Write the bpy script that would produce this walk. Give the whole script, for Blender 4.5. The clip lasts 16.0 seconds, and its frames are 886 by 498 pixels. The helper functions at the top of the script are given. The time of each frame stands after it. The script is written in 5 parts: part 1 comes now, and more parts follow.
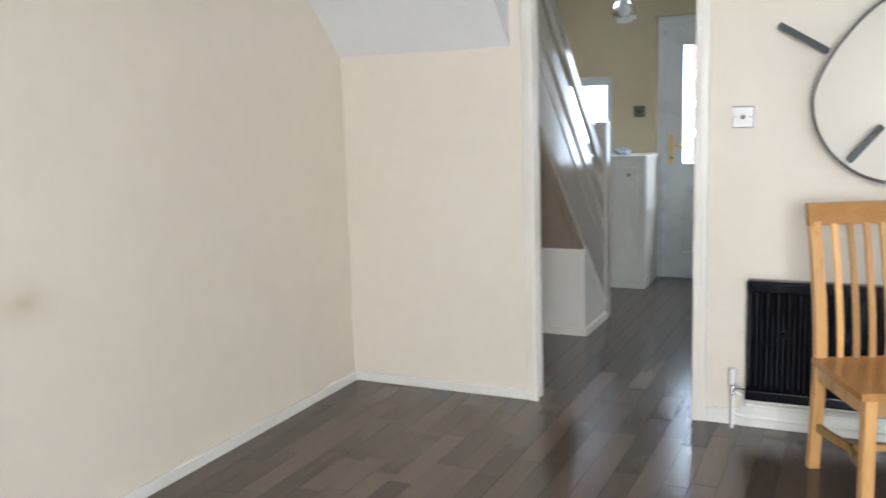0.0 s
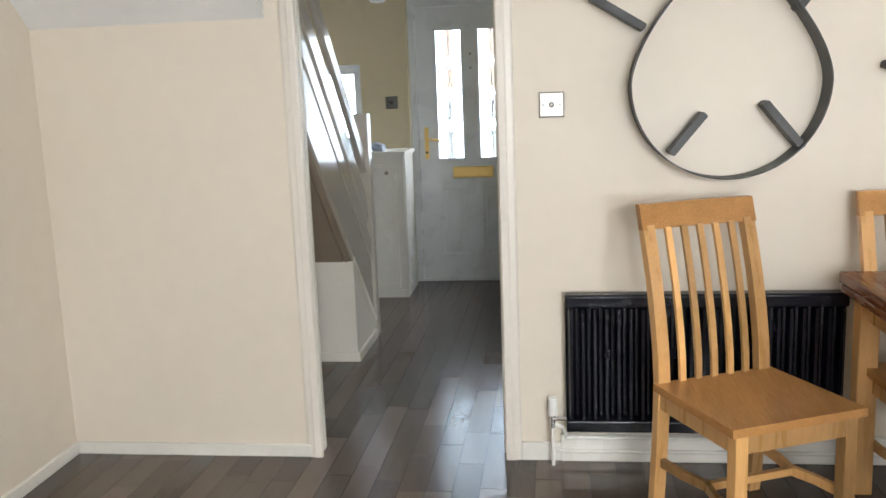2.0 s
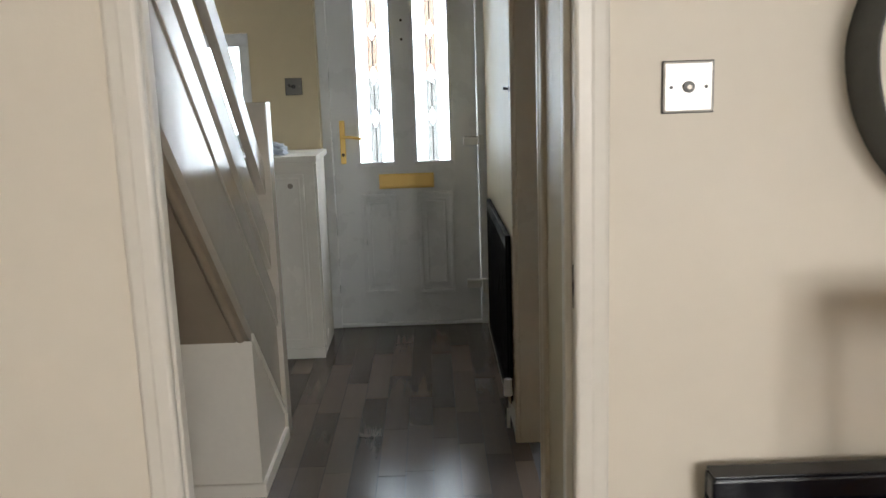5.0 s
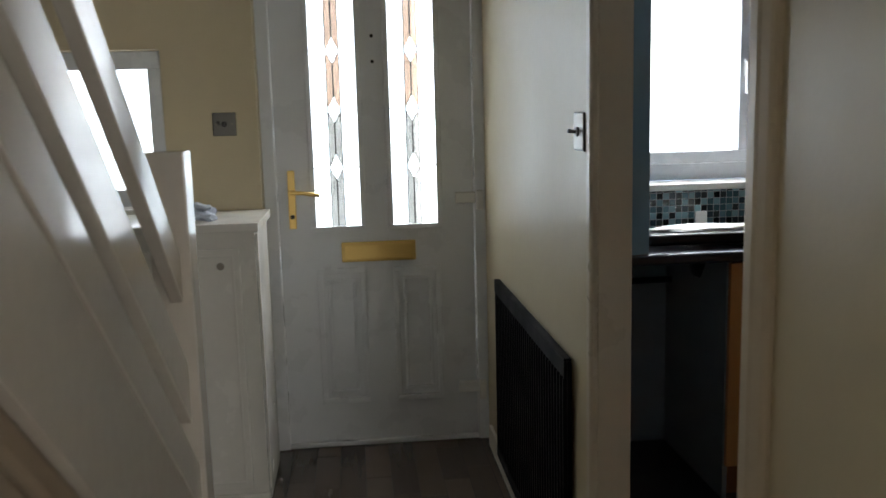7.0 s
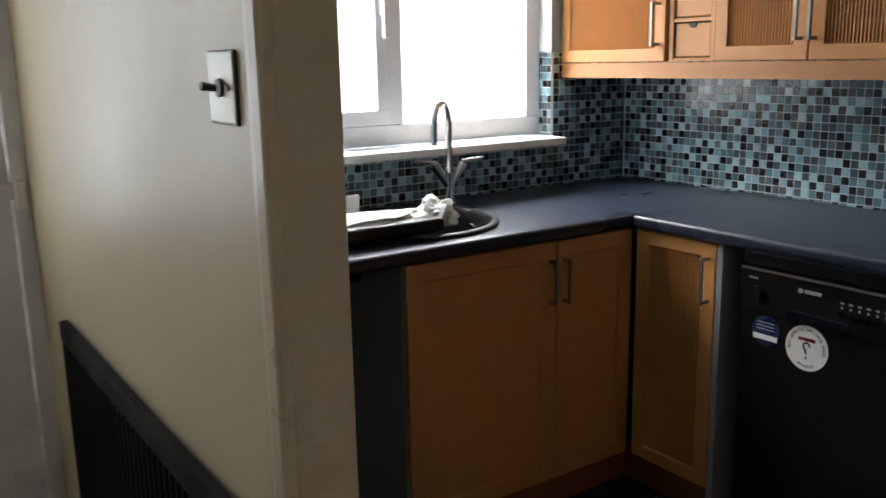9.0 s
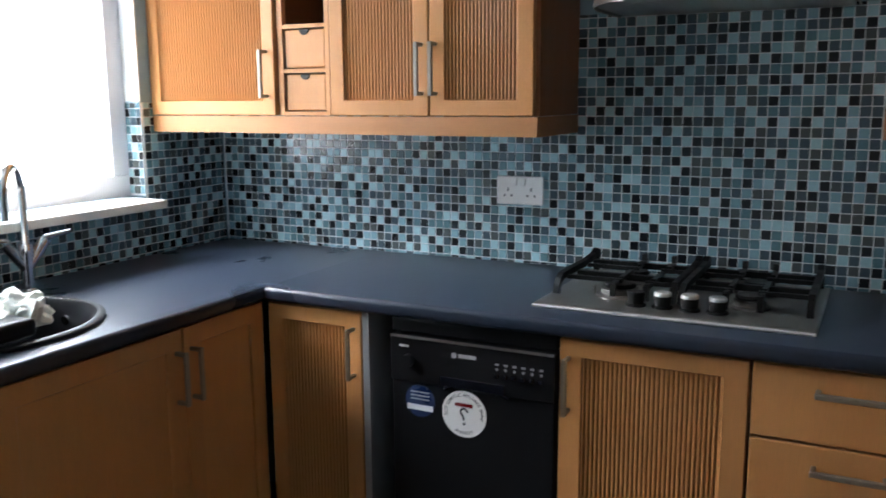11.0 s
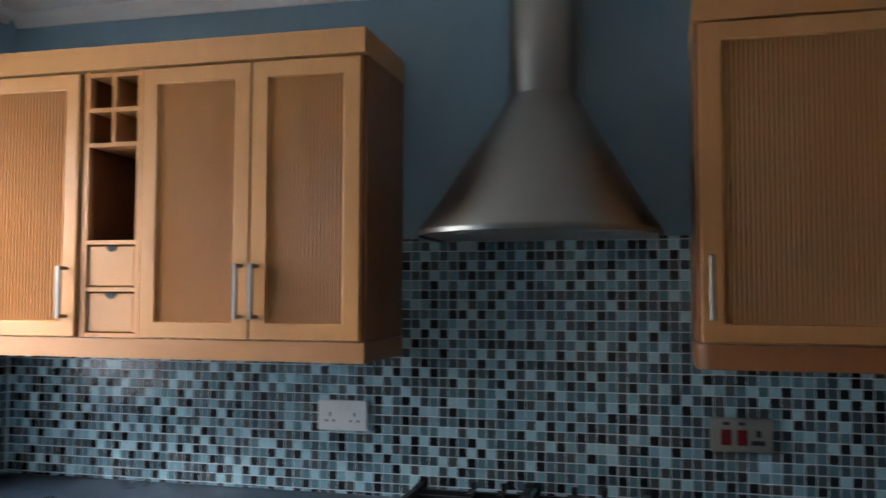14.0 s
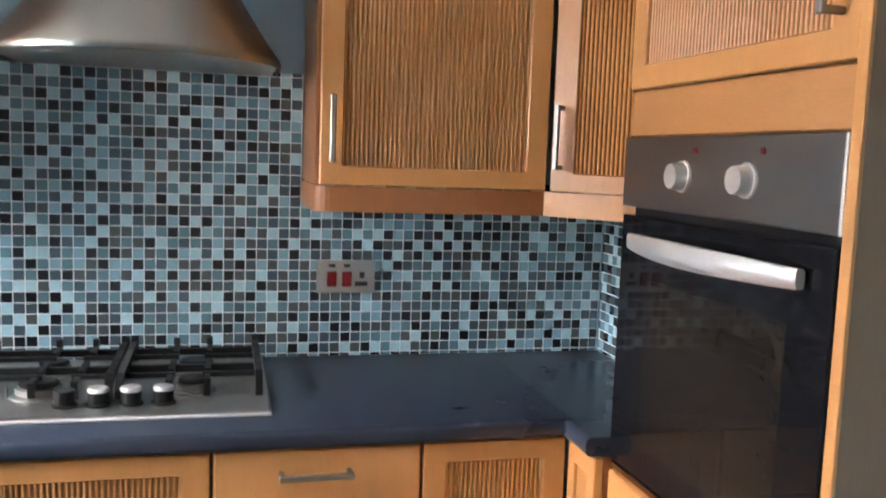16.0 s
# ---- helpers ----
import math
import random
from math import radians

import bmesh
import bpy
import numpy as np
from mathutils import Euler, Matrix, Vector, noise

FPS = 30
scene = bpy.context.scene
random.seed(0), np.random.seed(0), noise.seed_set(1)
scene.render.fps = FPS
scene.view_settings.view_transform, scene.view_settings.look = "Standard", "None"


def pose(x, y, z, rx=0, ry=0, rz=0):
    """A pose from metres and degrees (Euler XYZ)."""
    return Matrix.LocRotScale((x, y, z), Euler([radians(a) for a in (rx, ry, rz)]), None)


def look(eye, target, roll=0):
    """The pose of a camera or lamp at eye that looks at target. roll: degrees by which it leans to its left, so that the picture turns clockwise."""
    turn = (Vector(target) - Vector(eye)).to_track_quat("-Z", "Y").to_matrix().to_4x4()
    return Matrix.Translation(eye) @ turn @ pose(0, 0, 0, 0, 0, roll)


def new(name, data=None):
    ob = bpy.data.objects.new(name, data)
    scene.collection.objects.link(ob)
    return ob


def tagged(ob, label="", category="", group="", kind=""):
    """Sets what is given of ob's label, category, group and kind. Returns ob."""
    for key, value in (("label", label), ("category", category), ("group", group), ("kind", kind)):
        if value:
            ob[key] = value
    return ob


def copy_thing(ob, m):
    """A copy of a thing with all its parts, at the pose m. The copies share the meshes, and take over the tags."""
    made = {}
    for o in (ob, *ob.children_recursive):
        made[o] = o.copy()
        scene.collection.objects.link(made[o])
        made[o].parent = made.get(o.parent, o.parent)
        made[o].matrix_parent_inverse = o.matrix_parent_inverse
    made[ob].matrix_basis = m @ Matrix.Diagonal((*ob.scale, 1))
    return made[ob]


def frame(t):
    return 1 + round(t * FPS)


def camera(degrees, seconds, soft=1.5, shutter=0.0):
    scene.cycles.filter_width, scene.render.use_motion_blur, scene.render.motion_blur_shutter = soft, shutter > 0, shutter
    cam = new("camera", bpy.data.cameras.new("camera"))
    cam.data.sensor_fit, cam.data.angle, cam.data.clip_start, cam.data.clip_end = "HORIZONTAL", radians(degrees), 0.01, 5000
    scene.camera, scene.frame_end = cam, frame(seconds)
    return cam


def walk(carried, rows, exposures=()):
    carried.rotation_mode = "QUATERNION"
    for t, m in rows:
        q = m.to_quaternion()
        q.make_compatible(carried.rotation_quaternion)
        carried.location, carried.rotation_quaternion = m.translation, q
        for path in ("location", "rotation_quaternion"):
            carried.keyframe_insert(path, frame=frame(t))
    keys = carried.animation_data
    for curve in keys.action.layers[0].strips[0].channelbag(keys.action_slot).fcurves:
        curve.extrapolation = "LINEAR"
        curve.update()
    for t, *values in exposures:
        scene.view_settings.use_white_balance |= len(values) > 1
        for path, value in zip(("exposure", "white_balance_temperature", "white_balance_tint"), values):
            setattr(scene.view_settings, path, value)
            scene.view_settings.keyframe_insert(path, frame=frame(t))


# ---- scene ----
cam = camera(54.1, 16.0, shutter=0.42)
PATH = [
    (0, (0.716, -3.873, 1.411), (-0.139, -2.092, 1.099), -1.9),
    (0.5, (0.601, -3.735, 1.403), (0.006, -1.855, 1.07), -1.6),
    (1, (0.519, -3.575, 1.386), (0.125, -1.646, 1.034), -1.1),
    (1.5, (0.405, -3.397, 1.391), (0.051, -1.46, 1.042), -1.3),
    (2, (0.269, -3.18, 1.391), (0.02, -1.226, 1.046), -2.2),
    (2.5, (0.166, -2.977, 1.394), (0.006, -1.015, 1.041), -1.4),
    (3, (0.111, -2.677, 1.41), (-0.042, -0.715, 1.05), -0.4),
    (3.5, (0.047, -2.405, 1.396), (-0.082, -0.442, 1.039), -0.1),
    (3.7, (-0.007, -2.261, 1.407), (-0.101, -0.296, 1.049), -0.3),
    (5.8, (-0.289, -1.039, 1.349), (-0.183, 0.919, 0.955), -1.9),
    (6, (-0.333, -0.902, 1.346), (-0.19, 1.055, 0.957), -1.5),
    (6.5, (-0.35, -0.588, 1.368), (-0.197, 1.373, 1.001), -1.2),
    (7, (-0.39, -0.245, 1.384), (-0.195, 1.721, 1.075), -1.5),
    (7.5, (-0.37, 0.049, 1.369), (-0.058, 2.0, 1.064), -1.7),
    (8, (-0.306, 0.332, 1.363), (0.27, 2.211, 0.99), -1.2),
    (8.5, (-0.273, 0.579, 1.364), (0.631, 2.314, 0.953), -1.2),
    (9, (-0.244, 0.733, 1.361), (0.852, 2.351, 0.935), -1.1),
    (9.5, (-0.175, 0.906, 1.363), (1.064, 2.419, 0.942), -0.8),
    (10, (-0.143, 1.006, 1.367), (1.316, 2.306, 0.943), -0.3),
    (10.2, (-0.142, 1.049, 1.372), (1.413, 2.231, 0.943), -0.4),
    (12.5, (-0.107, 1.093, 1.45), (1.772, 1.752, 1.261), -0.1),
    (13, (-0.097, 1.089, 1.47), (1.771, 1.804, 1.455), 0.3),
    (13.5, (-0.071, 1.087, 1.467), (1.791, 1.812, 1.556), 0.5),
    (14, (-0.065, 1.155, 1.458), (1.871, 1.645, 1.562), 0.2),
    (14.5, (-0.062, 1.245, 1.469), (1.934, 1.348, 1.54), -0.4),
    (15, (-0.035, 1.285, 1.467), (1.954, 1.081, 1.469), -0.5),
    (15.5, (0.017, 1.279, 1.449), (1.976, 0.887, 1.357), 0.7),
    (16, (0.048, 1.268, 1.424), (1.976, 0.781, 1.211), 2.1),
]
EXPOSURES = [
    (0.0, -0.08, 5650, 8),
    (1.0, -0.05, 5750, 8),
    (1.5, -0.08, 5850, 8),
    (2.5, -0.27, 6150, 9),
    (3.5, -0.35, 6250, 9),
    (5.8, -0.65, 6450, 10),
    (7.0, -1.0, 6500, 10),
    (7.5, -1.5, 6450, 10),
    (8.0, -1.45, 6400, 10),
    (8.5, -1.15, 6800, 13),
    (9.0, -0.57, 6900, 13),
    (10.2, -0.22, 6450, 12),
    (12.5, 0.5, 6250, 13),
    (13.0, 0.06, 6250, 12),
    (13.5, -0.08, 6250, 12),
    (14.0, -0.36, 6200, 12),
    (14.5, 0.68, 6800, 20),
    (15.0, 1.26, 7000, 21),
    (15.5, 1.33, 6900, 18),
    (16.0, 1.37, 6700, 17),
]
walk(cam, [(t, look(eye, target, roll)) for t, eye, target, roll in PATH], EXPOSURES)


# ---- world, large lights ----
world = bpy.data.worlds.new("sky")
scene.world = world
world.use_nodes = True
wn = world.node_tree.nodes
sky = wn.new("ShaderNodeTexSky")
sky.sky_type, sky.sun_disc, sky.sun_elevation, sky.sun_rotation = "NISHITA", False, radians(48), radians(150)
world.node_tree.links.new(sky.outputs[0], wn["Background"].inputs[0])
wn["Background"].inputs[1].default_value = 0.1

sun = new("sun", bpy.data.lights.new("sun", "SUN"))
sun.data.energy, sun.data.angle, sun.data.color = 1.0, radians(12), (1, 0.95, 0.88)
sun.matrix_world = look((0, 0, 8), (-2.6, 4.5, 0))


def window_light(name, at, toward, width, height, watts, colour=(1, 1, 1)):
    data = bpy.data.lights.new(name, "AREA")
    data.shape, data.size, data.size_y, data.energy, data.color = "RECTANGLE", width, height, watts, colour
    lamp = new(name, data)
    lamp.matrix_world = look(at, toward)
    return lamp


window_light("patio_daylight", (4.34, -3.8, 1.3), (0, -3.8, -0.4), 2.4, 1.9, 20, (1, 0.97, 0.93))
window_light("garden_window_daylight", (1.5, -5.42, 1.5), (1.3, 0, -0.2), 2.0, 1.7, 150, (1, 0.97, 0.93))
window_light("porch_daylight", (-0.305, 3.62, 1.4), (-0.305, 0, 1.4), 1.2, 1.5, 62, (0.79, 0.905, 1))
window_light("hall_window_daylight", (-1.36, 3.55, 1.36), (-1.36, 0, 1.36), 0.9, 0.85, 29, (0.83, 0.925, 1))
window_light("kitchen_sky_daylight", (1.5, 4.15, 2.85), (1.5, 2.75, 1.05), 2.6, 1.5, 700, (0.93, 0.965, 1))
window_light("kitchen_daylight", (1.4, 3.9, 1.5), (1.4, 0, 1.5), 3.0, 2.6, 190, (0.93, 0.965, 1))


# ---- materials ----
def mat(name, col, rough=0.5, metal=0.0, var=0.12, scale=5.0, bump=0.0, bscale=180.0, grain=(1, 1, 1), rvar=0.08, rnd=0.0, island=0.0, ramp=None, coat=0.0):
    """A surface with colour variation at two scales, uneven gloss and fine relief."""
    m = bpy.data.materials.new(name)
    m.use_nodes = True
    nt = m.node_tree
    n, l = nt.nodes, nt.links
    b = n["Principled BSDF"]
    geo = n.new("ShaderNodeNewGeometry")
    mp = n.new("ShaderNodeMapping")
    mp.inputs["Scale"].default_value = grain
    l.new(geo.outputs["Position"], mp.inputs["Vector"])
    n1 = n.new("ShaderNodeTexNoise")
    n1.inputs["Scale"].default_value, n1.inputs["Detail"].default_value = scale, 5
    n2 = n.new("ShaderNodeTexNoise")
    n2.inputs["Scale"].default_value, n2.inputs["Detail"].default_value = scale * 9, 4
    for k in (n1, n2):
        l.new(mp.outputs[0], k.inputs["Vector"])
    add = n.new("ShaderNodeMath")
    add.operation = "ADD"
    l.new(n1.outputs[0], add.inputs[0])
    l.new(n2.outputs[0], add.inputs[1])
    total = add
    if rnd or island or ramp:
        src = None
        if island or (ramp and ramp[0] == "island"):
            src = geo.outputs["Random Per Island"]
        else:
            src = n.new("ShaderNodeObjectInfo").outputs["Random"]
        if ramp:
            cr = n.new("ShaderNodeValToRGB")
            cr.color_ramp.interpolation = "CONSTANT"
            els = cr.color_ramp.elements
            for i, (p, c) in enumerate(ramp[1]):
                e = els[i] if i < 2 else els.new(p)
                e.position, e.color = p, (*c, 1)
            l.new(src, cr.inputs[0])
        else:
            mul = n.new("ShaderNodeMath")
            mul.operation = "MULTIPLY_ADD"
            l.new(src, mul.inputs[0])
            mul.inputs[1].default_value = 2 * (rnd or island) / max(var, 0.01)
            l.new(add.outputs[0], mul.inputs[2])
            sub = n.new("ShaderNodeMath")
            sub.operation = "SUBTRACT"
            l.new(mul.outputs[0], sub.inputs[0])
            sub.inputs[1].default_value = (rnd or island) / max(var, 0.01)
            total = sub
    # brightness factor around 1
    fac = n.new("ShaderNodeMath")
    fac.operation = "MULTIPLY_ADD"
    l.new(total.outputs[0], fac.inputs[0])
    fac.inputs[1].default_value, fac.inputs[2].default_value = 2 * var, 1 - 2 * var
    mx = n.new("ShaderNodeVectorMath")
    mx.operation = "SCALE"
    if ramp:
        l.new(cr.outputs[0], mx.inputs[0])
    else:
        mx.inputs[0].default_value = col
    l.new(fac.outputs[0], mx.inputs["Scale"])
    l.new(mx.outputs[0], b.inputs["Base Color"])
    rg = n.new("ShaderNodeMapRange")
    l.new(n1.outputs[0], rg.inputs[0])
    rg.inputs[1].default_value, rg.inputs[2].default_value = 0.3, 0.7
    rg.inputs[3].default_value, rg.inputs[4].default_value = max(0.02, rough - rvar), min(1, rough + rvar)
    l.new(rg.outputs[0], b.inputs["Roughness"])
    b.inputs["Metallic"].default_value = metal
    b.inputs["Coat Weight"].default_value = coat
    b.inputs["Coat Roughness"].default_value = 0.12
    if bump:
        n3 = n.new("ShaderNodeTexNoise")
        n3.inputs["Scale"].default_value, n3.inputs["Detail"].default_value = bscale, 3
        l.new(mp.outputs[0], n3.inputs["Vector"])
        bp = n.new("ShaderNodeBump")
        bp.inputs["Strength"].default_value, bp.inputs["Distance"].default_value = bump, 0.002
        l.new(n3.outputs[0], bp.inputs["Height"])
        l.new(bp.outputs[0], b.inputs["Normal"])
    return m


def glass(name, rough=0.0, tint=(1, 1, 1)):
    m = bpy.data.materials.new(name)
    m.use_nodes = True
    b = m.node_tree.nodes["Principled BSDF"]
    b.inputs["Transmission Weight"].default_value, b.inputs["Roughness"].default_value, b.inputs["IOR"].default_value = 1, rough, 1.45
    b.inputs["Base Color"].default_value = (*tint, 1)
    return m


M_WALL = mat("magnolia_paint", (0.77, 0.70, 0.585), 0.55, var=0.035, scale=1.3, bump=0.12, bscale=120)
M_HALL = mat("hall_paint", (0.62, 0.53, 0.35), 0.42, var=0.04, scale=1.6, bump=0.25, bscale=90)
M_CEIL = mat("ceiling_paint", (0.82, 0.82, 0.80), 0.8, var=0.03, scale=2, bump=0.15)
M_BLUE = mat("blue_wall_paint", (0.25, 0.37, 0.44), 0.6, var=0.05, scale=2, bump=0.15, bscale=120)
M_GLOSS = mat("white_gloss_paint", (0.80, 0.78, 0.72), 0.22, var=0.04, scale=4, bump=0.05, bscale=60)
M_GLOSSW = mat("worn_white_gloss_paint", (0.79, 0.745, 0.66), 0.36, var=0.035, scale=5, bump=0.04, bscale=30, rvar=0.04)
# Kitchen doorway gloss, darker and yellower than the dining doorway's.
M_LINING = mat("beige_gloss_paint", (0.63, 0.54, 0.405), 0.3, var=0.04, scale=5, bump=0.04, bscale=30, rvar=0.04)
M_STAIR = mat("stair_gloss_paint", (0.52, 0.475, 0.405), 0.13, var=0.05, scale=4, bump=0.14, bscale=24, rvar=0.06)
M_UPVC = mat("white_upvc", (0.80, 0.82, 0.85), 0.3, var=0.02, scale=6)
M_SASH = mat("white_window_frame", (0.68, 0.71, 0.76), 0.3, var=0.02, scale=6)
M_FLOOR = mat("grey_brown_laminate", (0.098, 0.072, 0.056), 0.18, var=0.1, scale=1.6, bump=0.05, bscale=60, grain=(22, 1.2, 10), rnd=0.17, rvar=0.02)
M_FLOOR2 = mat("grey_brown_laminate_far", (0.098, 0.072, 0.056), 0.18, var=0.1, scale=1.6, bump=0.05, bscale=60, grain=(22, 1.2, 10), island=0.17, rvar=0.02)
M_SUB = mat("dark_joint", (0.015, 0.012, 0.01), 0.7)
M_VINYL = mat("dark_kitchen_vinyl", (0.022, 0.02, 0.02), 0.4, var=0.2, scale=7, bump=0.05)
M_BAND = mat("dark_grey_metal_paint", (0.042, 0.044, 0.042), 0.5, var=0.18, scale=12, bump=0.06, bscale=90)
M_CHAIR = mat("oiled_oak", (0.55, 0.315, 0.115), 0.32, var=0.2, scale=2.4, bump=0.05, grain=(13, 13, 1.1), rnd=0.24)
M_SEAT = mat("oiled_oak_seat", (0.46, 0.235, 0.078), 0.16, var=0.24, scale=1.8, bump=0.02, grain=(9, 0.8, 9), rnd=0.05, rvar=0.04)
M_TABLE = mat("red_brown_tabletop", (0.22, 0.085, 0.03), 0.25, var=0.15, scale=2, bump=0.04, grain=(14, 2, 14))
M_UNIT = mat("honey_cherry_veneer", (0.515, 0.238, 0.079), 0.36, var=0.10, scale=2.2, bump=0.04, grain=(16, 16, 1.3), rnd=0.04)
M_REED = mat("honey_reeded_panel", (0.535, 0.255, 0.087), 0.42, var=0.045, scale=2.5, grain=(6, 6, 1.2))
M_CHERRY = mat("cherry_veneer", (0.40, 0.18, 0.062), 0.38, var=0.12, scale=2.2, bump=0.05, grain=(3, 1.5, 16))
# Same veneer as M_UNIT, darkened: shade on cabinet sides put into the colour.
M_SIDE = mat("cherry_veneer_shaded", (0.27, 0.10, 0.034), 0.38, var=0.12, scale=2.2, bump=0.05, grain=(16, 16, 1.3))
# Darker again: the shade inside the open unit is put into this colour.
M_INNER = mat("cherry_interior_shaded", (0.15, 0.052, 0.019), 0.45, var=0.1, scale=2.2, grain=(16, 16, 1.3))
M_CARC = mat("grey_carcass_board", (0.30, 0.30, 0.315), 0.5, var=0.04)
M_TOP = mat("charcoal_laminate_worktop", (0.020, 0.027, 0.042), 0.28, var=0.08, scale=2.6, rvar=0.01)
M_RADH = mat("satin_black_radiator", (0.004, 0.004, 0.006), 0.55, var=0.15, scale=8)
M_RADH.node_tree.nodes["Principled BSDF"].inputs["Specular IOR Level"].default_value = 0.12
M_RAD = mat("black_radiator_enamel", (0.004, 0.0045, 0.008), 0.2, var=0.06, scale=8)
M_RAD.node_tree.nodes["Principled BSDF"].inputs["Specular IOR Level"].default_value = 0.3
M_BLACK = mat("black_plastic", (0.008, 0.008, 0.009), 0.3, var=0.05, scale=9, rvar=0.02)
M_BLACK.node_tree.nodes["Principled BSDF"].inputs["Specular IOR Level"].default_value = 0.28
M_BGLASS = mat("black_oven_glass", (0.006, 0.006, 0.007), 0.06, var=0.15, scale=6, rvar=0.03)
M_BGLASS.node_tree.nodes["Principled BSDF"].inputs["Specular IOR Level"].default_value = 0.11
M_SATIN = mat("satin_aluminium", (0.78, 0.77, 0.75), 0.38, 0.85, var=0.03, scale=12)
M_BURNER = mat("dull_burner_alloy", (0.22, 0.21, 0.2), 0.4, 0.8, var=0.15, scale=20)
M_OWIN = mat("smoked_oven_window", (0.014, 0.011, 0.009), 0.05, var=0.2, rvar=0.02)
M_OWIN.node_tree.nodes["Principled BSDF"].inputs["Specular IOR Level"].default_value = 0.16
M_CAST = mat("matt_black_iron", (0.007, 0.007, 0.007), 0.42, var=0.15, scale=30, bump=0.1)
M_STEEL = mat("brushed_steel", (0.26, 0.25, 0.225), 0.3, 1.0, var=0.02, scale=3.0, rvar=0.015)
M_CAST.node_tree.nodes["Principled BSDF"].inputs["Specular IOR Level"].default_value = 0.2
M_STEELH = mat("brushed_steel_dull", (0.47, 0.45, 0.42), 0.36, 1.0, var=0.10, scale=4, bump=0.05, bscale=30, grain=(3, 40, 3))
M_PANEL = mat("dark_brushed_steel", (0.25, 0.24, 0.23), 0.32, 1.0, var=0.015, scale=4, rvar=0.01)
M_SWITCH = mat("satin_switch_steel", (0.24, 0.23, 0.21), 0.34, 0.9, var=0.05, scale=8)
M_NICKEL = mat("satin_nickel", (0.33, 0.295, 0.255), 0.38, 1.0, var=0.05, scale=8)
M_CHROME = mat("chrome", (0.75, 0.75, 0.76), 0.08, 1.0, var=0.03, scale=8, rvar=0.03)
M_BRASS = mat("polished_brass", (0.83, 0.60, 0.22), 0.36, 1.0, var=0.02, scale=12)
M_IRON = mat("dark_grey_metal", (0.05, 0.048, 0.045), 0.45, 0.3, var=0.2, scale=9)
M_WHITE = mat("white_plastic", (0.80, 0.79, 0.77), 0.35, var=0.03, scale=12)
M_RED = mat("red_rocker_plastic", (0.20, 0.010, 0.012), 0.3, var=0.05)
M_FILM = mat("crumpled_white_film", (0.72, 0.72, 0.66), 0.3, var=0.15, scale=25, bump=0.6, bscale=45)
M_NAVY = mat("navy_sticker", (0.012, 0.028, 0.085), 0.35, var=0.05)
M_PRINT = mat("pale_print", (0.36, 0.36, 0.37), 0.5, var=0.05)
M_INK = mat("black_ink", (0.02, 0.02, 0.025), 0.5, var=0.05)
M_CLOTH = mat("pale_blue_paper", (0.45, 0.50, 0.58), 0.7, var=0.15, scale=20, bump=0.4)
M_GROUT = mat("pale_grout", (0.84, 0.87, 0.87), 0.7, var=0.08, scale=9)
M_LEAD = mat("lead_strip", (0.18, 0.17, 0.16), 0.4, 0.7, var=0.1)
TILE_TONES = [("pale_aqua", (0.42, 0.64, 0.68), 0.19), ("sky_blue", (0.25, 0.42, 0.50), 0.12), ("teal", (0.12, 0.225, 0.26), 0.18), ("slate", (0.07, 0.105, 0.128), 0.2), ("grey", (0.085, 0.10, 0.10), 0.12), ("ink", (0.012, 0.015, 0.019), 0.24)]
M_TILES = [mat(n + "_glass_tile", c, 0.15, var=0.14, scale=22, rvar=0.05) for n, c, _ in TILE_TONES]
# Darker beige for the stair wall and the underside of the flight.
M_ALCOVE = mat("dark_alcove_beige", (0.33, 0.26, 0.185), 0.5, var=0.06, scale=1.6, bump=0.2, bscale=90)
M_CARPET = mat("brown_stair_carpet", (0.10, 0.075, 0.055), 0.95, var=0.2, scale=40, bump=0.5, bscale=400)
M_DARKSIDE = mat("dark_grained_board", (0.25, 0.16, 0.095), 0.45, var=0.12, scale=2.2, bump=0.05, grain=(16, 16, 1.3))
M_PLATE = mat("pale_satin_plate", (0.62, 0.60, 0.56), 0.35, 0.4, var=0.04)
M_GLASS = glass("clear_glass")
M_FROST = glass("obscure_glass", 0.12)
M_AMBER = glass("amber_glass", 0.1, (0.23, 0.155, 0.115))
M_SMOKE = glass("smoke_glass", 0.1, (0.17, 0.16, 0.145))



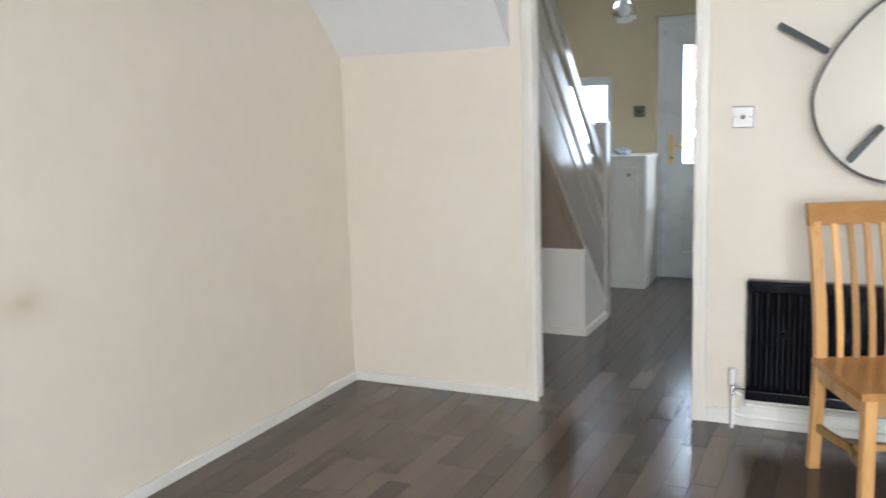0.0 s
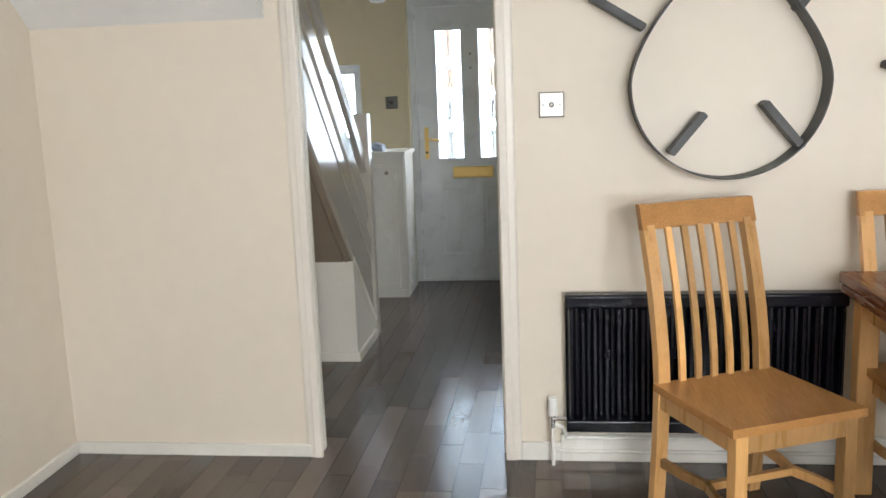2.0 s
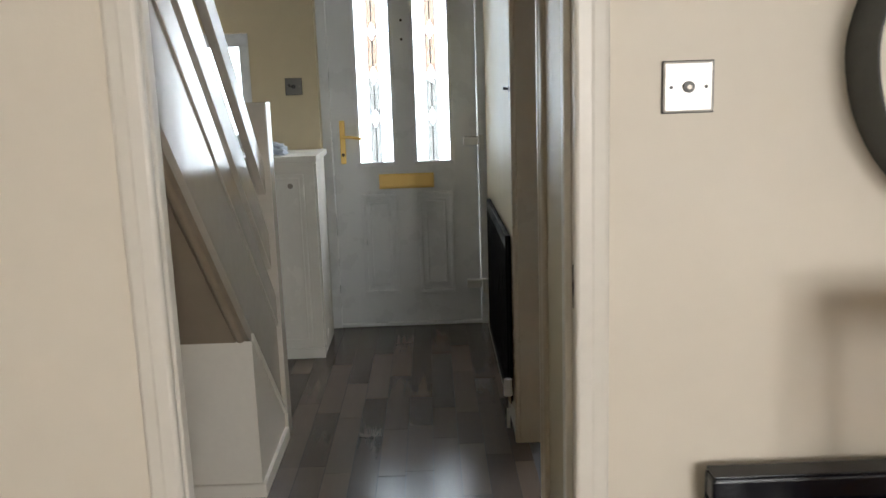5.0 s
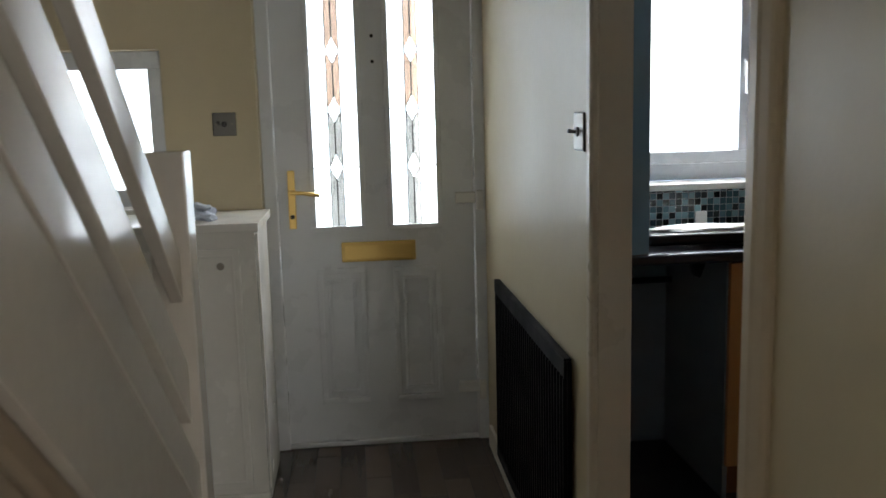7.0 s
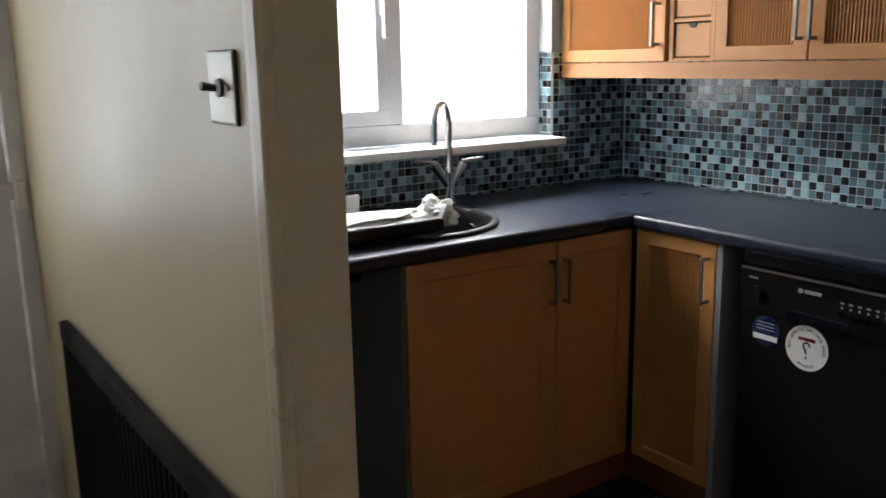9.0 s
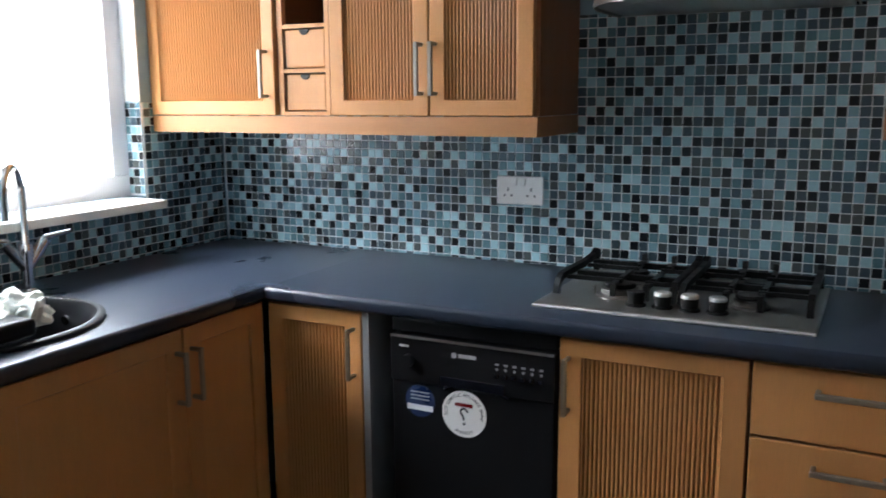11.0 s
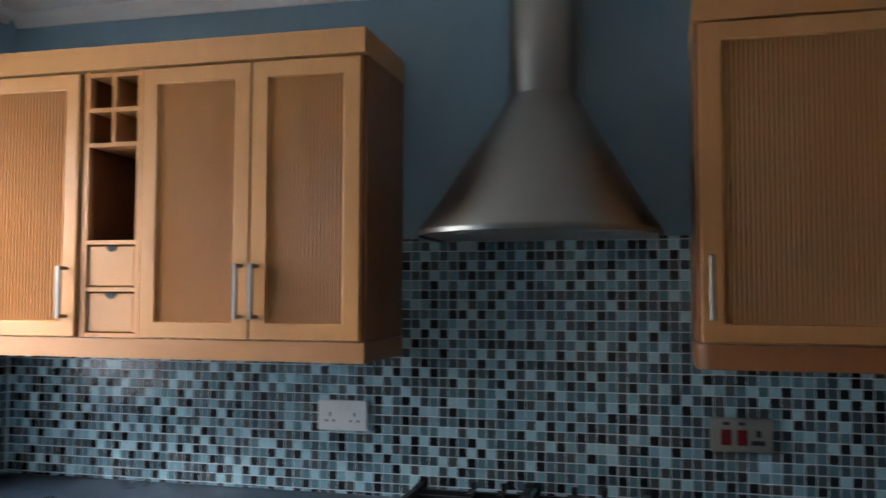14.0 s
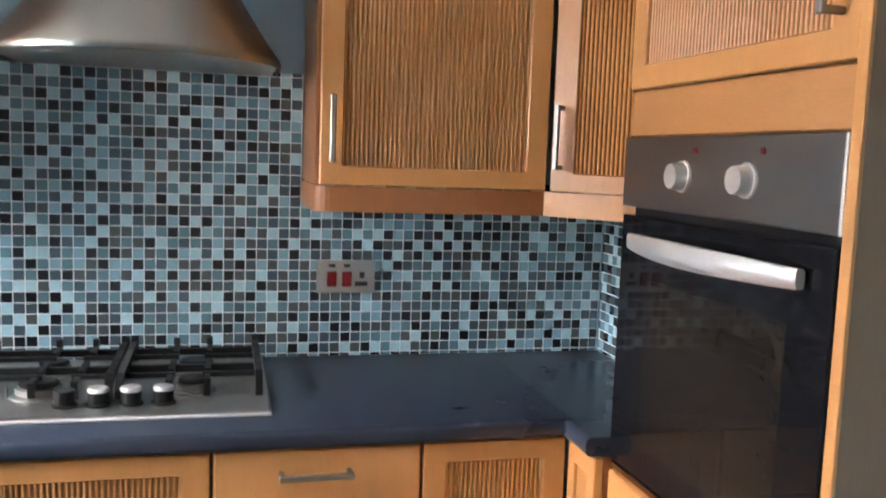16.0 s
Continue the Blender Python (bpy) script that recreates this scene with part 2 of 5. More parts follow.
def stained(m, at, size, colour, amount):
    """Add one soft uneven stain round a point to a painted surface."""
    nt = m.node_tree
    n, l = nt.nodes, nt.links
    b = n["Principled BSDF"]
    source = b.inputs["Base Color"].links[0].from_socket
    geo = n.new("ShaderNodeNewGeometry")
    noise_tex = n.new("ShaderNodeTexNoise")
    noise_tex.inputs["Scale"].default_value, noise_tex.inputs["Detail"].default_value = 9, 5
    mp = n.new("ShaderNodeMapping")
    mp.vector_type = "TEXTURE"
    mp.inputs["Location"].default_value, mp.inputs["Scale"].default_value = at, size
    l.new(geo.outputs["Position"], mp.inputs["Vector"])
    l.new(geo.outputs["Position"], noise_tex.inputs["Vector"])
    grad = n.new("ShaderNodeTexGradient")
    grad.gradient_type = "QUADRATIC_SPHERE"
    l.new(mp.outputs[0], grad.inputs["Vector"])
    mul = n.new("ShaderNodeMath")
    mul.operation = "MULTIPLY"
    l.new(grad.outputs["Fac"], mul.inputs[0])
    l.new(noise_tex.outputs[0], mul.inputs[1])
    mul2 = n.new("ShaderNodeMath")
    mul2.operation = "MULTIPLY"
    mul2.inputs[1].default_value, mul2.use_clamp = amount, True
    l.new(mul.outputs[0], mul2.inputs[0])
    mix = n.new("ShaderNodeMix")
    mix.data_type = "RGBA"
    l.new(mul2.outputs[0], mix.inputs["Factor"])
    l.new(source, mix.inputs[6])
    mix.inputs[7].default_value = (*colour, 1)
    l.new(mix.outputs[2], b.inputs["Base Color"])
    return m


M_WALLW = stained(mat("magnolia_paint_marked", (0.77, 0.70, 0.585), 0.55, var=0.04, scale=1.1, bump=0.12, bscale=120), (-1.69, -1.99, 0.84), (0.3, 0.26, 0.14), (0.5, 0.38, 0.24), 0.9)


# ---- building helpers ----
ORIGIN = {}


def bx(bm, x0, x1, y0, y1, z0, z1):
    v = [bm.verts.new((x, y, z)) for z in (z0, z1) for y in (y0, y1) for x in (x0, x1)]
    for f in ((0, 2, 3, 1), (4, 5, 7, 6), (0, 1, 5, 4), (2, 6, 7, 3), (0, 4, 6, 2), (1, 3, 7, 5)):
        bm.faces.new([v[i] for i in f])
    return bm


def soft(bm, w=0.003, seg=2):
    bmesh.ops.bevel(bm, geom=list(bm.edges), offset=w, segments=seg, affect="EDGES", profile=0.6, clamp_overlap=True)
    return bm


def block(x0, x1, y0, y1, z0, z1, w=0.0):
    bm = bx(bmesh.new(), x0, x1, y0, y1, z0, z1)
    return soft(bm, w) if w else bm


def blocks(*rows):
    bm = bmesh.new()
    for r in rows:
        bx(bm, *r)
    return bm


def prism(bm, pts, axis, a, b):
    """Extrude a polygon of (u, v) along an axis from a to b: x takes (y, z), y takes (x, z), z takes (x, y)."""
    def at(u, v, w):
        return {"x": (w, u, v), "y": (u, w, v), "z": (u, v, w)}[axis]
    lo, hi = [bm.verts.new(at(u, v, a)) for u, v in pts], [bm.verts.new(at(u, v, b)) for u, v in pts]
    n = len(pts)
    fs = [bm.faces.new(lo), bm.faces.new(hi[::-1])]
    for i in range(n):
        fs.append(bm.faces.new((lo[i], hi[i], hi[(i + 1) % n], lo[(i + 1) % n])))
    bmesh.ops.recalc_face_normals(bm, faces=fs)
    return bm


def rod(bm, p0, p1, r, r1=None, seg=16):
    p0, p1 = Vector(p0), Vector(p1)
    d = p1 - p0
    m = Matrix.Translation((p0 + p1) / 2) @ d.to_track_quat("Z", "Y").to_matrix().to_4x4()
    bmesh.ops.create_cone(bm, cap_ends=True, segments=seg, radius1=r, radius2=r if r1 is None else r1, depth=d.length, matrix=m)
    return bm


def tube(bm, pts, r, seg=12):
    """A round bar that follows points."""
    pts = [Vector(p) for p in pts]
    rings = []
    side = None
    for i, p in enumerate(pts):
        d = (pts[min(i + 1, len(pts) - 1)] - pts[max(i - 1, 0)]).normalized()
        if side is None:
            side = d.orthogonal().normalized()
        side = (side - d * side.dot(d)).normalized()
        up = d.cross(side)
        rings.append([bm.verts.new(p + r * (math.cos(a) * side + math.sin(a) * up)) for a in (2 * math.pi * k / seg for k in range(seg))])
    for a, b in zip(rings, rings[1:]):
        for k in range(seg):
            bm.faces.new((a[k], a[(k + 1) % seg], b[(k + 1) % seg], b[k]))
    bm.faces.new(rings[0][::-1])
    bm.faces.new(rings[-1])
    return bm


def lathe(bm, profile, at, seg=32):
    """Turn (radius, z) points about an upright axis."""
    rings = [[bm.verts.new((at[0] + r * math.cos(2 * math.pi * k / seg), at[1] + r * math.sin(2 * math.pi * k / seg), at[2] + z)) for k in range(seg)] for r, z in profile]
    for a, b in zip(rings, rings[1:]):
        for k in range(seg):
            bm.faces.new((a[k], a[(k + 1) % seg], b[(k + 1) % seg], b[k]))
    return bm


def finish(name, bm, material, origin, smooth=False):
    me = bpy.data.meshes.new(name)
    bmesh.ops.translate(bm, verts=list(bm.verts), vec=-Vector(origin))
    bm.to_mesh(me)
    bm.free()
    me.materials.append(material)
    if smooth:
        me.shade_smooth()
        me.set_sharp_from_angle(angle=radians(35))
    return new(name, me)


def thing(name, label, category, at=(0, 0, 0), group=""):
    ob = new(name)
    ob.location = at
    ORIGIN[ob.name] = Vector(at)
    return tagged(ob, label, category, group)


def solo(name, bm, material, label, category, at=(0, 0, 0), group="", smooth=False):
    ob = finish(name, bm, material, at, smooth)
    ob.location = at
    ORIGIN[ob.name] = Vector(at)
    return tagged(ob, label, category, group)


def part(name, bm, material, parent, label="", smooth=False):
    o = ORIGIN[parent.name]
    ob = finish(name, bm, material, o, smooth)
    ob.parent = parent
    ORIGIN[ob.name] = o
    return tagged(ob, label)


def structure(name, bm, material, label=""):
    ob = finish(name, bm, material, (0, 0, 0)) if len(bm.verts) else new(name)
    ORIGIN[ob.name] = Vector()
    return tagged(ob, label, kind="structure")


def face_box(bm, face, u0, u1, z0, z1, w0, w1):
    """A box on a front: u runs along it, w stands out from it. face: (facing, place)."""
    way, p = face
    if way == "-x":
        return bx(bm, p - w1, p - w0, u0, u1, z0, z1)
    if way == "+x":
        return bx(bm, p + w0, p + w1, u0, u1, z0, z1)
    if way == "-y":
        return bx(bm, u0, u1, p - w1, p - w0, z0, z1)
    return bx(bm, u0, u1, p + w0, p + w1, z0, z1)


def face_point(face, u, z, w):
    way, p = face
    return {"-x": (p - w, u, z), "+x": (p + w, u, z), "-y": (u, p - w, z), "+y": (u, p + w, z)}[way]


# ---- the large structure ----
H, HK = 2.46, 2.34
X_LEFT, X_HALL, X_KIT, X_TILE = -1.69, 0.14, 0.213, 2.25
Y_FRONT, Y_KFRONT = 3.19, 3.145

floor = structure("floor", block(-1.8, 4.2, -5.3, 3.5, -0.12, -0.006), M_SUB, "floor of dark joints under grey-brown laminate")
structure("floor_kitchen", block(X_HALL + 0.03, 2.4, 0.1, 3.3, -0.007, 0.001), M_VINYL, "dark vinyl kitchen floor")
structure("ground", block(-60, 60, -60, 60, -0.4, -0.13), mat("ground_outside", (0.12, 0.12, 0.11), 0.9, var=0.2, scale=0.5), "grey ground outside")
structure("ceiling_kitchen", block(X_KIT, X_TILE + 0.005, 0.12, 3.15, HK, HK + 0.05), M_CEIL, "flat white painted kitchen ceiling")
structure("ceiling", block(-1.8, 4.2, -5.3, 3.5, H, H + 0.1), M_CEIL, "flat white painted ceiling")

# wall between dining room and hall, kitchen
structure("wall_dining_north", blocks((-1.69, -0.68, 0, 0.12, 0, 1.70), (-0.78, -0.68, 0.0, 0.12, 1.70, H), (-0.68, 0.14, 0, 0.12, 2.06, H), (0.14, 4.1, 0, 0.12, 0, H)), M_WALL, "magnolia painted plaster wall")
structure("wall_west", block(-1.81, X_LEFT, -5.2, 3.45, 0, H), M_WALLW, "magnolia painted plaster wall with faint marks")
structure("wall_east", blocks((4.1, 4.2, -5.2, -5.0, 0, H), (4.1, 4.2, -2.6, 0.12, 0, H), (4.1, 4.2, -5.0, -2.6, 0, 0.25), (4.1, 4.2, -5.0, -2.6, 2.15, H)), M_WALL, "magnolia painted plaster wall")
structure("wall_south", blocks((-1.8, 0.5, -5.3, -5.2, 0, H), (2.5, 4.2, -5.3, -5.2, 0, H), (0.5, 2.5, -5.3, -5.2, 0, 0.5), (0.5, 2.5, -5.3, -5.2, 2.2, H)), M_WALL, "magnolia painted plaster wall")
# front wall with hall window, door and kitchen window
structure("wall_hall_front", blocks((-1.69, -1.63, Y_FRONT, 3.45, 0, H), (-1.63, -1.105, Y_FRONT, 3.45, 0, 1.05), (-1.63, -1.105, Y_FRONT, 3.45, 1.65, H), (-1.105, -0.755, Y_FRONT, 3.45, 0, H), (-0.755, X_HALL, Y_FRONT, 3.45, 2.10, H)), M_HALL, "hall paint plaster wall with a window and door opening")
KW0, KW1, KZ0, KZ1 = 0.63, 1.88, 1.075, 2.09
structure("wall_kitchen_front", blocks((X_KIT, KW0, Y_KFRONT + 0.005, 3.45, 0, H), (KW1, 2.4, Y_KFRONT + 0.005, 3.45, 0, H), (KW0, KW1, Y_KFRONT + 0.005, 3.45, 0, KZ0), (KW0, KW1, Y_KFRONT + 0.005, 3.45, KZ1, H)), M_BLUE, "blue-grey painted kitchen wall with a window opening")
structure("wall_kitchen_east", block(X_TILE + 0.005, 2.4, 0.12, 3.15, 0, H), M_BLUE, "blue-grey painted kitchen wall")
structure("wall_kitchen_south", blocks((1.53, X_TILE + 0.005, 0.12, 0.255, 0, H)), M_BLUE, "blue-grey painted kitchen wall")
structure("wall_kitchen_south_near", block(X_KIT + 0.001, 1.529, 0.121, 0.124, 0, HK - 0.001), M_BLUE, "blue-grey painted kitchen wall")
structure("pipe_boxing", block(X_KIT, 0.575, 2.53, Y_KFRONT + 0.004, 0.901, H), M_BLUE, "blue painted boxing in the kitchen corner")
structure("wall_under_worktop", block(X_KIT + 0.001, 0.86, 3.135, 3.149, 0.002, 0.86), M_CARC, "grey board wall in the gap under the worktop")
structure("window_reveal", blocks((KW1 - 0.006, KW1 - 0.001, 3.146, 3.209, 1.384, KZ1 - 0.007), (KW0 + 0.001, KW0 + 0.006, 3.146, 3.209, 1.09, KZ1 - 0.007), (KW0 + 0.001, KW1 - 0.001, 3.146, 3.209, KZ1 - 0.006, KZ1 - 0.001)), M_CEIL, "white painted plaster reveal of the kitchen window")
# hall side of the kitchen wall, with the doorway
D0, D1 = 0.875, 1.605
structure("wall_hall_east", blocks((X_HALL, X_KIT - 0.03, 0.12, D0 - 0.03, 0, H), (X_HALL, X_KIT - 0.03, D1 + 0.03, 3.45, 0, H), (X_HALL, X_KIT - 0.03, D0 - 0.03, D1 + 0.03, 2.06, H)), M_HALL, "hall paint plaster wall beside the kitchen doorway")
structure("wall_kitchen_west", blocks((X_KIT - 0.03, X_KIT, 0.12, D0 - 0.03, 0, H), (X_KIT - 0.03, X_KIT, D1 + 0.03, 3.149, 0, H), (X_KIT - 0.03, X_KIT, D0 - 0.03, D1 + 0.03, 2.06, H)), M_BLUE, "blue-grey painted kitchen wall")
# hall side skin of the dining wall
structure("wall_hall_south", blocks((-1.688, -0.69, 0.121, 0.13, 0, 1.65), (0.09, X_HALL, 0.121, 0.13, 0, H)), M_HALL, "hall paint plaster wall")
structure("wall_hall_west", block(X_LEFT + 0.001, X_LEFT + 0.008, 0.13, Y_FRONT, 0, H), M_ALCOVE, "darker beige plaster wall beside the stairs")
structure("wall_outer_rest", blocks((2.4, 2.5, 0.12, 3.45, 0, H)), M_WALL, "plain outer wall")

# staircase soffit that runs on above the dining room
bm = bmesh.new()
prism(bm, [(0.0, 1.70), (0.0, H - 0.002), (-0.755, H - 0.002)], "x", X_LEFT + 0.001, -0.765)
structure("stair_soffit", bm, M_CEIL, "sloping painted underside of the staircase")

# coving in the kitchen
bm = bmesh.new()
prism(bm, [(X_TILE + 0.004, HK - 0.001), (X_TILE - 0.05, HK - 0.001), (X_TILE - 0.05, HK - 0.008), (X_TILE - 0.02, HK - 0.022), (X_TILE - 0.006, HK - 0.04), (X_TILE + 0.004, HK - 0.04)], "y", 0.26, Y_KFRONT)
structure("coving_east", bm, M_CEIL, "white plaster coving")
bm = bmesh.new()
prism(bm, [(Y_KFRONT + 0.004, HK - 0.001), (Y_KFRONT - 0.05, HK - 0.001), (Y_KFRONT - 0.05, HK - 0.008), (Y_KFRONT - 0.02, HK - 0.022), (Y_KFRONT - 0.006, HK - 0.04), (Y_KFRONT + 0.004, HK - 0.04)], "x", 0.58, X_TILE - 0.05)
structure("coving_north", bm, M_CEIL, "white plaster coving")

# skirtings
structure("baseboard_west", soft(block(X_LEFT, X_LEFT + 0.016, -5.2, -0.001, 0.0, 0.05), 0.004), M_GLOSS, "low white gloss skirting board")
structure("baseboard_north", soft(block(X_LEFT + 0.016, -0.69, -0.015, 0.0, 0.0, 0.05), 0.004), M_GLOSS, "low white gloss skirting board")
structure("baseboard_north_radiator", soft(block(0.142, 0.29, -0.016, 0.0, 0.0, 0.072), 0.004), M_GLOSS, "white gloss skirting board")
structure("baseboard_north_boxing", soft(block(0.291, 4.0, -0.02, 0.0, 0.0, 0.108), 0.004), M_GLOSS, "taller white gloss skirting board behind the heating pipes")
structure("baseboard_hall_east", soft(block(X_HALL - 0.015, X_HALL, D1 + 0.07, 3.2, 0.0, 0.09), 0.004), M_GLOSSW, "white gloss skirting board")
structure("baseboard_hall_east_near", soft(block(X_HALL - 0.015, X_HALL, 0.14, D0 - 0.07, 0.0, 0.09), 0.004), M_GLOSSW, "white gloss skirting board")


def architrave(face, u0, u1, z1, flip):
    """A stepped moulding leg on a wall face; flip puts the thick edge at u0."""
    w = u1 - u0
    prof = [(0, 0), (0, 0.013), (0.05, 0.017), (0.12, 0.019), (0.46, 0.019), (0.56, 0.016), (0.86, 0.013), (0.95, 0.010), (1, 0.006), (1, 0)]
    way, p = face
    pts = [(u0 + (a if flip else 1 - a) * w, p - t) for a, t in prof]
    return prism(bmesh.new(), pts if way == "-y" else [(q, u) for u, q in pts], "z", 0.0, z1)


# dining doorway: liner, stop, architraves
structure("door_frame_dining", soft(blocks((-0.6795, -0.667, -0.002, 0.124, 0, 2.05), (0.085, 0.112, -0.002, 0.124, 0, 2.05), (-0.667, 0.085, -0.002, 0.124, 2.02, 2.05), (-0.667, -0.655, 0.05, 0.085, 0, 2.02), (0.071, 0.085, 0.05, 0.085, 0, 2.02)), 0.002, 1), M_GLOSSW, "worn white gloss door lining without its door")
structure("architrave_dining_west", architrave(("-y", 0.0), -0.708, -0.646, 2.08, False), M_GLOSSW, "white gloss moulded architrave")
structure("architrave_dining_east", architrave(("-y", 0.0), 0.08, 0.142, 2.08, True), M_GLOSSW, "white gloss moulded architrave")
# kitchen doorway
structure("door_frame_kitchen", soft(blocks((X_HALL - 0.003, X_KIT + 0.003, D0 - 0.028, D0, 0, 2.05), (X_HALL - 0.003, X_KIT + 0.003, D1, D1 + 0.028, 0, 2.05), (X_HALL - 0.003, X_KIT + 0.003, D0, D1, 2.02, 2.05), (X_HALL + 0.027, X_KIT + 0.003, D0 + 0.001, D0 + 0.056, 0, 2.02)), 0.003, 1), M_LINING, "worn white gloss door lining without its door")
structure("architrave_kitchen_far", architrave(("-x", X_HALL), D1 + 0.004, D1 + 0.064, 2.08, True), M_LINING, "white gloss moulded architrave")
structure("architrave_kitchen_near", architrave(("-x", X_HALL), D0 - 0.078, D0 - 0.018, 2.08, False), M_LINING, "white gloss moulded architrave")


def hinge(x, y, z, name="hinge"):
    h = thing(name, "dull steel butt hinge still screwed to the door lining", "hinge", (x, y, z), "hinges on the lining")
    part("leaf", block(x, x + 0.003, y, y + 0.03, z - 0.04, z + 0.04), M_NICKEL, h)
    part("knuckle", rod(bmesh.new(), (x + 0.004, y, z - 0.04), (x + 0.004, y, z + 0.04), 0.006, seg=10), M_NICKEL, h)


hinge(-0.667, 0.006, 0.28)
hinge(-0.667, 0.006, 1.79)
sp = thing("strike_plate", "worn steel strike plate let into the door lining", "strike plate", (0.084, 0.02, 1.0))
part("plate", soft(block(0.0815, 0.0855, 0.004, 0.03, 0.958, 1.038), 0.001, 1), M_NICKEL, sp)
part("latch_hole", block(0.0808, 0.0816, 0.010, 0.022, 0.984, 1.012), M_SUB, sp, "dark latch hole")
hinge(0.112, 0.13, 0.62)


def pvc_window(name, label, x0, x1, z0, z1, y, sash=None, mull=None):
    w = structure(name, bmesh.new(), M_SASH, label)
    fw = 0.068
    part("window_frame", soft(blocks((x0, x1, y - 0.03, y + 0.03, z0, z0 + fw), (x0, x1, y - 0.03, y + 0.03, z1 - fw, z1), (x0, x0 + fw, y - 0.03, y + 0.03, z0 + fw, z1 - fw), (x1 - fw, x1, y - 0.03, y + 0.03, z0 + fw, z1 - fw)), 0.004, 2), M_SASH, w)
    a, b = x0 + fw, x1 - fw
    if mull:
        part("mullion", soft(block(mull - 0.03, mull + 0.03, y - 0.028, y + 0.03, z0 + fw, z1 - fw), 0.004), M_SASH, w)
        s = 0.048
        a2, b2, c0, c1 = a + 0.002, mull - 0.032, z0 + fw + 0.002, z1 - fw - 0.002
        part("sash", soft(blocks((a2, b2, y - 0.05, y + 0.01, c0, c0 + s), (a2, b2, y - 0.05, y + 0.01, c1 - s, c1), (a2, a2 + s, y - 0.05, y + 0.01, c0 + s, c1 - s), (b2 - s, b2, y - 0.05, y + 0.01, c0 + s, c1 - s)), 0.004, 2), M_SASH, w)
        bm = blocks((b2 - 0.034, b2 - 0.014, y - 0.064, y - 0.05, 1.50, 1.57))
        bx(bm, b2 - 0.034, b2 - 0.016, y - 0.086, y - 0.064, 1.43, 1.56)
        part("window_handle", soft(bm, 0.005), M_WHITE, w, "white window handle")
        panes = [(a2 + s, b2 - s, c0 + s, c1 - s), (mull + 0.03, b, z0 + fw, z1 - fw)]
    else:
        panes = [(a, b, z0 + fw, z1 - fw)]
    for p in panes:
        g = part("pane", block(p[0] - 0.004, p[1] + 0.004, y - 0.002, y + 0.004, p[2] - 0.004, p[3] + 0.004), M_GLASS, w)
        g.visible_shadow = False
    return w


kw = pvc_window("window_1", "white plastic kitchen window with an opening casement", KW0, KW1, KZ0 + 0.012, KZ1, 3.24, mull=1.258)
part("window_sill", soft(block(0.577, 1.85, 3.03, 3.212, 1.06, 1.087), 0.006), M_GLOSS, kw, "white painted window board")
hw = pvc_window("window_2", "small white plastic hall window", -1.63, -1.105, 1.05, 1.65, 3.30)
part("window_sill", soft(block(-1.64, -1.095, 3.15, 3.29, 1.03, 1.052), 0.004), M_GLOSS, hw, "white painted window board")
pw = structure("window_3", bmesh.new(), M_SASH, "wide white patio window")
for a, b in ((-5.0, -4.94), (-3.83, -3.77), (-2.66, -2.6)):
    part("window_frame", block(4.12, 4.19, a, b, 0.25, 2.15), M_SASH, pw)
for a, b in ((-4.94, -3.83), (-3.77, -2.66)):
    g = part("pane", block(4.15, 4.156, a, b, 0.25, 2.15), M_GLASS, pw)
    g.visible_shadow = False

gw = structure("window_4", bmesh.new(), M_SASH, "white garden window")
for a, b in ((0.5, 0.56), (1.47, 1.53), (2.44, 2.5)):
    part("window_frame", block(a, b, -5.28, -5.22, 0.5, 2.2), M_SASH, gw)
for a, b in ((0.56, 1.47), (1.53, 2.44)):
    g = part("pane", block(a, b, -5.256, -5.25, 0.5, 2.2), M_GLASS, gw)
    g.visible_shadow = False

# ---- front door ----
fd = tagged(structure("door_1", bmesh.new(), M_UPVC, "white plastic front door with two tall leaded glass lights"), category="door")
YD = 3.30
part("door_frame", soft(blocks((-0.755, -0.705, YD - 0.02, YD + 0.06, 0, 2.10), (0.095, 0.142, YD - 0.02, YD + 0.06, 0, 2.10), (-0.705, 0.095, YD - 0.02, YD + 0.06, 2.04, 2.10), (-0.705, 0.095, YD - 0.01, YD + 0.06, 0, 0.02)), 0.003, 1), M_UPVC, fd)
DIAMONDS = (1.178, 1.408, 1.640)
LIGHTS = [(-0.556, -0.368), (-0.243, -0.055)]
G0, G1 = 0.935, 1.872
leaf = bmesh.new()
xs = [-0.703, LIGHTS[0][0], LIGHTS[0][1], LIGHTS[1][0], LIGHTS[1][1], 0.093]
bx(leaf, xs[0], xs[5], YD, YD + 0.045, 0.022, G0)
bx(leaf, xs[0], xs[5], YD, YD + 0.045, G1, 2.038)
for i in (0, 2, 4):
    bx(leaf, xs[i], xs[i + 1], YD, YD + 0.045, G0, G1)
part("leaf", leaf, M_UPVC, fd)


def ring_frame(bm, x0, x1, z0, z1, y0, y1, w):
    for r in ((x0, x1, z0, z0 + w), (x0, x1, z1 - w, z1), (x0, x0 + w, z0 + w, z1 - w), (x1 - w, x1, z0 + w, z1 - w)):
        bx(bm, r[0], r[1], y0, y1, r[2], r[3])
    return bm


